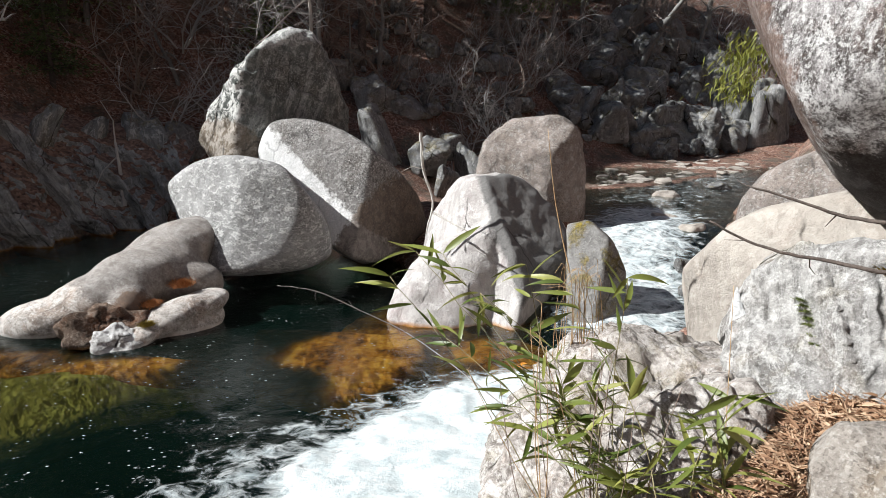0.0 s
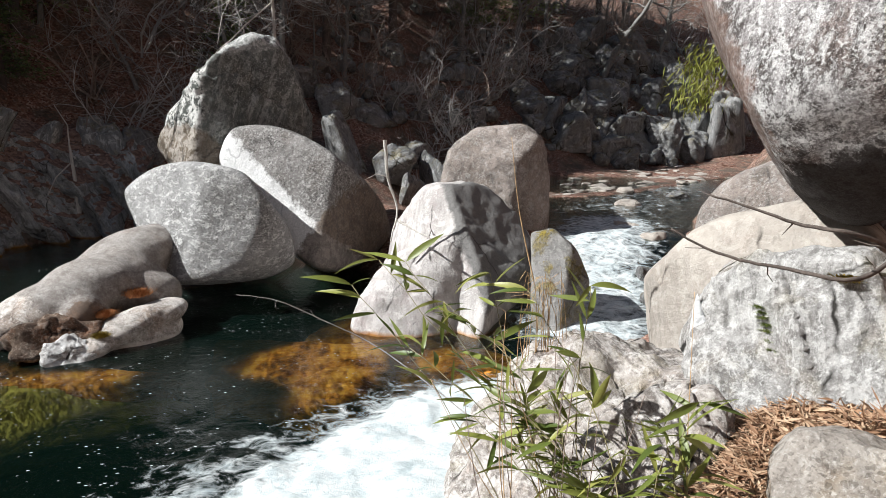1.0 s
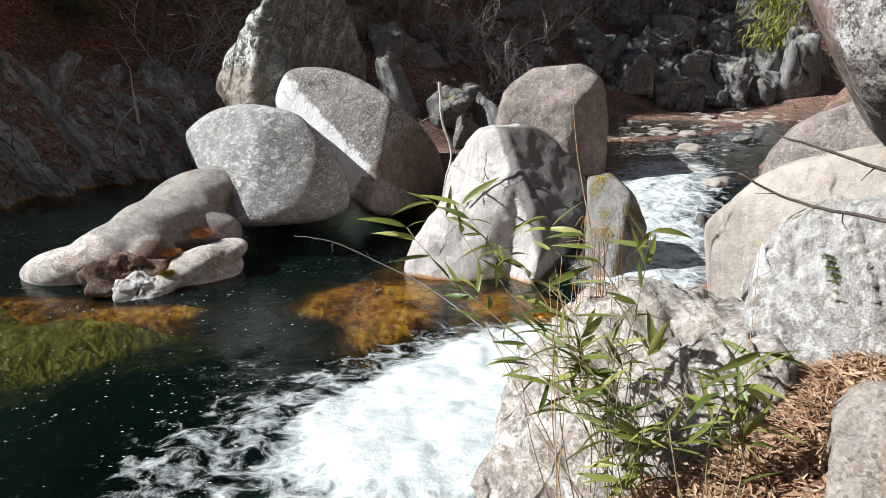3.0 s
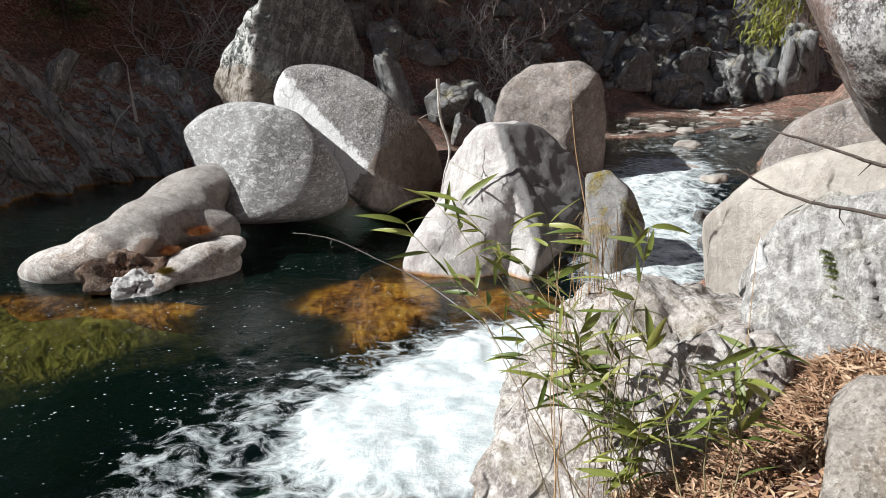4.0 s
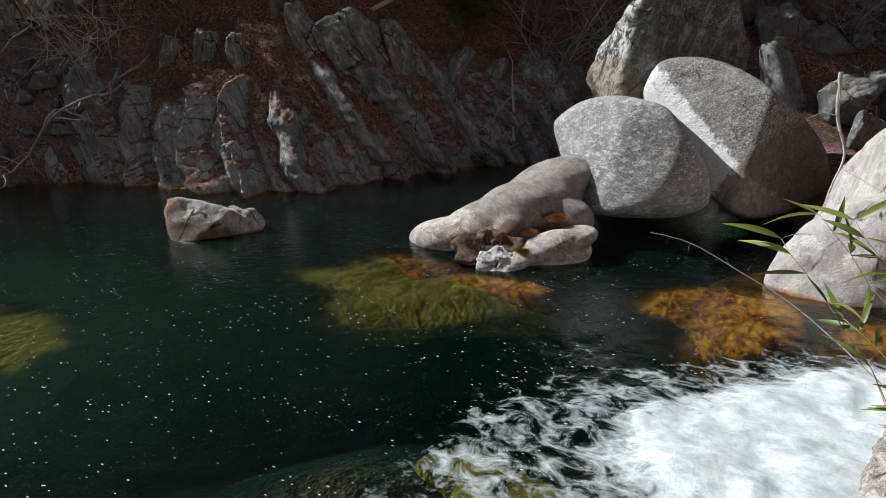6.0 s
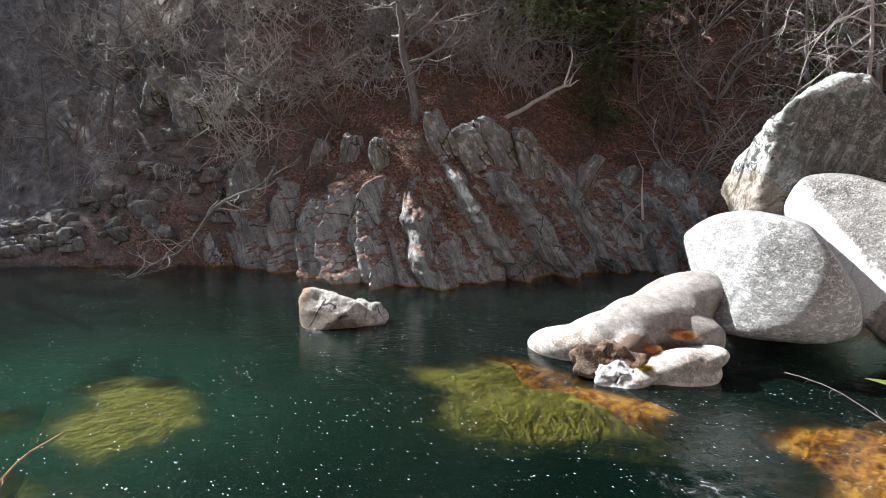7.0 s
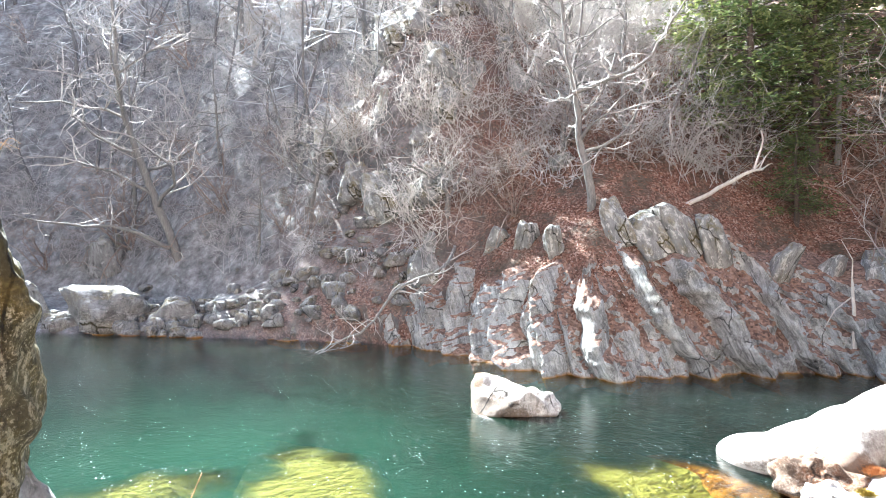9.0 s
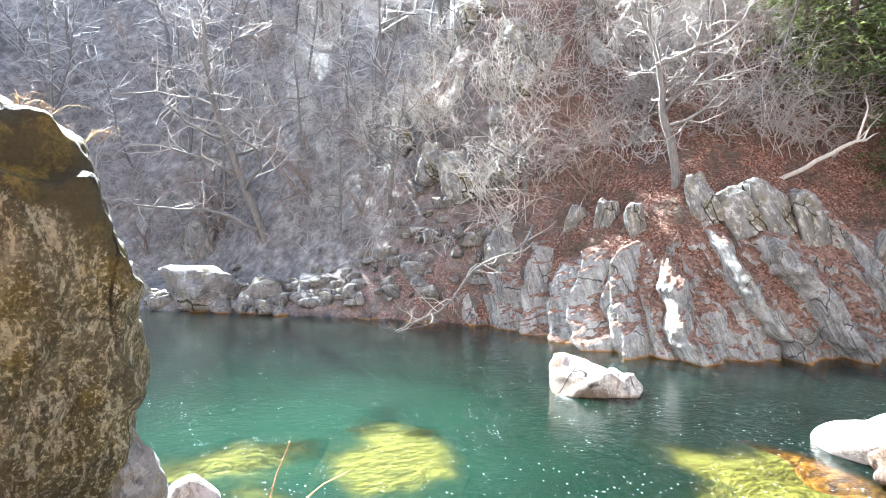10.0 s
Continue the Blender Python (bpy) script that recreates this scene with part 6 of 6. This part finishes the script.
for k, (x, y, z, n) in enumerate(LEAF_GROUPS):
    base = Vector((0.86 + rng.gauss(0, 0.16), 2.78 + rng.gauss(0, 0.12), 0))
    if x > 1.08:
        base = Vector((1.18 + rng.gauss(0, 0.06), 2.5 + rng.gauss(0, 0.05), 0))
    base.z = height_at(base.x, base.y) - 0.05
    tip = Vector((x, y, z))
    thing = new("bamboo_grass")
    thing.location = base
    mid = base.lerp(tip, 0.5) + Vector((rng.gauss(0, 0.05), 0, 0.02 + 0.05 * (tip - base).length))
    path = line([(0, 0, 0), mid - base, tip - base], 6, 0.006, rng)
    stem = Soup()
    stem.tube(path, taper(len(path), 0.004, 0.0018), 5)
    part("stem", stem.mesh("stem", mat_bamboo_stem), thing, "thin brown jointed stem")
    out = (tip - mid).normalized()
    for j in range(int(n * 2.6)):
        root = path[-1 - (j % 4)] if j else path[-1]
        if j > 6:
            root = path[rng.randint(4, 9)]
        way = out * 0.5 + Vector((rng.gauss(-0.3, 0.75), rng.gauss(0, 0.45), rng.gauss(-0.15, 0.4)))
        leaf = part("leaf", blades[rng.randrange(6)], thing)
        size = rng.uniform(0.14, 0.28)
        turn = way.normalized().to_track_quat("X", "Z").to_matrix().to_4x4() @ pose(0, 0, 0, rng.uniform(-60, 60), 0, 0)
        leaf.matrix_local = Matrix.Translation(root) @ turn @ Matrix.Diagonal((size, size, size, 1))
    tagged(thing, "thin bamboo grass stem with narrow green leaves", "bamboo grass", "bamboo grass among the rocks")

# bare brown twigs between the leaves
rng = random.Random(55)
for k in range(16):
    x, y = 0.85 + rng.gauss(0, 0.28), 2.8 + rng.gauss(0, 0.15)
    tip = Vector((x + rng.gauss(-0.15, 0.25), y + rng.gauss(0.1, 0.15), rng.uniform(1.7, 2.3)))
    foot = Vector((x, y, height_at(x, y) - 0.03))
    dead_wood("bare_twig", [[foot, foot.lerp(tip, 0.5) + Vector((rng.gauss(0, 0.05), 0, 0.02)), tip]], [0.0035], mat_twig_brown if k % 3 else mat_straw, "thin bare brown twig standing among bamboo grass", 500 + k, 9, "twig")["group"] = "twigs among the bamboo grass"

# dry stems hanging beside the cascade
rng = random.Random(61)
strands = Soup()
for _ in range(20):
    x = rng.gauss(0, 0.09)
    top = Vector((x * 0.8, rng.gauss(0, 0.04), rng.uniform(0.55, 0.8)))
    strands.tube(line([(x + rng.gauss(0, 0.03), 0, 0), (x + rng.gauss(0, 0.03), 0, 0.35), top, top + Vector((rng.gauss(-0.02, 0.1), 0, rng.uniform(-0.15, 0.1)))], 3), taper(10, 0.004, 0.002), 3)
strands.tube(line([(-0.05, 0, 0.7), (-0.17, 0, 1.2), (-0.24, 0, 1.7)], 4), taper(9, 0.006, 0.002), 4)
dry = new("dry_grass", strands.mesh("dry_grass", mat_straw))
dry.location = (0.93, 4.45, 1.28)
tagged(dry, "bundle of straw-coloured dry stems on the rock", "grass", kind="stuff")


# ---- tufts ----
def tuft(name, x, y, z, size, count, material, label, seed, width=0.02, stiff=0.8):
    rng = random.Random(seed)
    s = Soup()
    for _ in range(count):
        a = rng.uniform(0, 2 * math.pi)
        way = Vector((math.cos(a), math.sin(a), rng.uniform(0.3, 1.6) * stiff))
        s.blade((rng.gauss(0, 0.3) * size, rng.gauss(0, 0.3) * size, 0), way, (0.2, 0.1, 1), size * rng.uniform(0.5, 1.1), width, 0.3, 2)
    ob = new(name, s.mesh(name, material))
    ob.location = (x, y, z)
    return tagged(ob, label, "moss", kind="stuff")


def litter(name, material, label, places, size, seed, slim=1.0):
    """Fallen leaves lying every way on the ground."""
    rng = random.Random(seed)
    s = Soup()
    for x, y, z in places:
        d = Vector((rng.gauss(0, 1), rng.gauss(0, 1), rng.gauss(0, 0.3)))
        s.diamond((x, y, z), d, (rng.gauss(0, 0.45), rng.gauss(0, 0.45), 1), size * rng.uniform(0.6, 1.5), size * rng.uniform(0.14, 0.42) * slim)
    return tagged(new(name, s.mesh(name, material, False)), label, "leaves", kind="stuff")


rng = random.Random(71)
xs = np.array([rng.gauss(1.9, 0.75) for _ in range(9000)])
ys = np.array([rng.gauss(2.9, 0.7) for _ in range(9000)])
zs = ground_height(xs, ys)
litter("fallen_leaves", mat_litter, "dry tan and orange fallen leaves heaped between the rocks", [(x, y, z + rng.uniform(0.0, 0.05)) for x, y, z in zip(xs, ys, zs)], 0.075, 72)
xs = np.array([rng.uniform(-24, -8.5) for _ in range(16000)])
ys = np.array([rng.uniform(8, 22) for _ in range(16000)])
zs = ground_height(xs, ys)
litter("fallen_leaves", mat_litter_far, "red-brown fallen leaves covering the cliff's shelves", [(x, y, z + rng.uniform(0.0, 0.08)) for x, y, z in zip(xs, ys, zs) if z > 0.25], 0.16, 73)
xs = np.array([rng.uniform(-9, 18) for _ in range(9000)])
ys = np.array([rng.uniform(18, 40) for _ in range(9000)])
zs = ground_height(xs, ys)
litter("fallen_leaves", mat_litter_far, "red-brown fallen leaves on the shaded back bank", [(x, y, z + rng.uniform(0.0, 0.06)) for x, y, z in zip(xs, ys, zs) if z > 1.3], 0.17, 74)
heap = []
for ax, ay, bx, by, wide, tall, n in [(2.02, 3.42, 1.62, 2.74, 0.11, 0.09, 2400), (2.05, 3.3, 2.5, 3.2, 0.09, 0.08, 1100), (2.0, 2.75, 2.45, 2.75, 0.10, 0.22, 700), (1.5, 2.75, 1.05, 2.7, 0.12, 0.05, 900)]:
    for _ in range(n):
        u, a, b = rng.random(), rng.gauss(0, wide), rng.gauss(0, wide)
        x, y = ax + (bx - ax) * u + a, ay + (by - ay) * u + b
        heap.append((x, y, height_at(x, y) + 0.01 + tall * rng.random() * math.exp(-(a * a + b * b) / (2 * wide * wide))))
litter("fallen_leaves", mat_litter, "heaped straw-coloured narrow bamboo leaves between the rocks", heap, 0.085, 75, 0.6)
tuft("moss", -4.1, 8.33, 0.22, 0.12, 900, mat_moss, "round tuft of yellow-brown moss on a stone", 81, 0.007, 1.8)
tuft("moss", -3.93, 9.15, 0.55, 0.2, 1100, mat_rust, "rust-brown dry moss under the round boulder", 82, 0.008, 1.8)
tuft("moss", -4.22, 8.72, 0.38, 0.16, 800, mat_rust, "rust-brown dry moss in the slab's hollow", 83, 0.007, 1.8)
tuft("moss", 2.44, 3.42, 2.24, 0.09, 420, mat_moss, "yellow moss cushion on the bright boulder", 85, 0.012)
for k, (x, y, z, size) in enumerate([(2.12, 3.70, 2.0, 0.05), (2.125, 3.68, 1.97, 0.04), (2.13, 3.66, 1.94, 0.045), (2.135, 3.635, 1.905, 0.04), (2.14, 3.61, 1.87, 0.045), (2.135, 3.565, 1.83, 0.035), (2.13, 3.52, 1.79, 0.04)]):
    tuft("moss", x, y, z, size, 120, mat_pine, "dark green moss growing along the boulder's crack", 86 + k, 0.008)
spray = Soup()
rng = random.Random(84)
for _ in range(520):
    u = rng.random()
    p = Vector((rng.gauss(0, 0.17) - 0.15 * u, rng.gauss(0, 0.15), 0.35 - 0.75 * u + rng.gauss(0, 0.08)))
    spray.blade(p, (rng.gauss(-0.3, 0.5), rng.gauss(0, 0.5), rng.gauss(-0.7, 0.4)), (rng.gauss(0, 0.5), rng.gauss(0, 0.5), 1), rng.uniform(0.08, 0.17), 0.022, 0.2, 2)
bush = new("green_bush", spray.mesh("green_bush", mat_spray))
bush.location, bush.scale = (2.62, 5.8, 3.5), (0.62, 0.62, 0.62)
tagged(bush, "hanging yellow-green leafy spray beside the great boulder", "bush", kind="stuff")

rng = random.Random(88)
for x, y, z, count, reach in [(-5.6, -1.13, 4.2, 14, 0.4), (-5.65, -0.96, 4.12, 10, 0.35), (-5.68, -0.78, 4.0, 8, 0.3)]:
    strands = Soup()
    for _ in range(count):
        foot = Vector((rng.gauss(0, 0.1), rng.gauss(0, 0.12), -0.04))
        tip = foot + Vector((rng.gauss(0.1, 0.3), rng.gauss(0.15, 0.3), rng.uniform(0.05, 0.4))) * reach
        strands.tube(line([foot, foot.lerp(tip, 0.5) + Vector((0, 0, 0.08)), tip], 3), taper(7, 0.004, 0.0015), 3)
    grass = new("dry_grass", strands.mesh("dry_grass", mat_straw))
    grass.location = (x, y, z)
    tagged(grass, "straw-brown dry stems on top of the mossy boulder", "grass", kind="stuff")
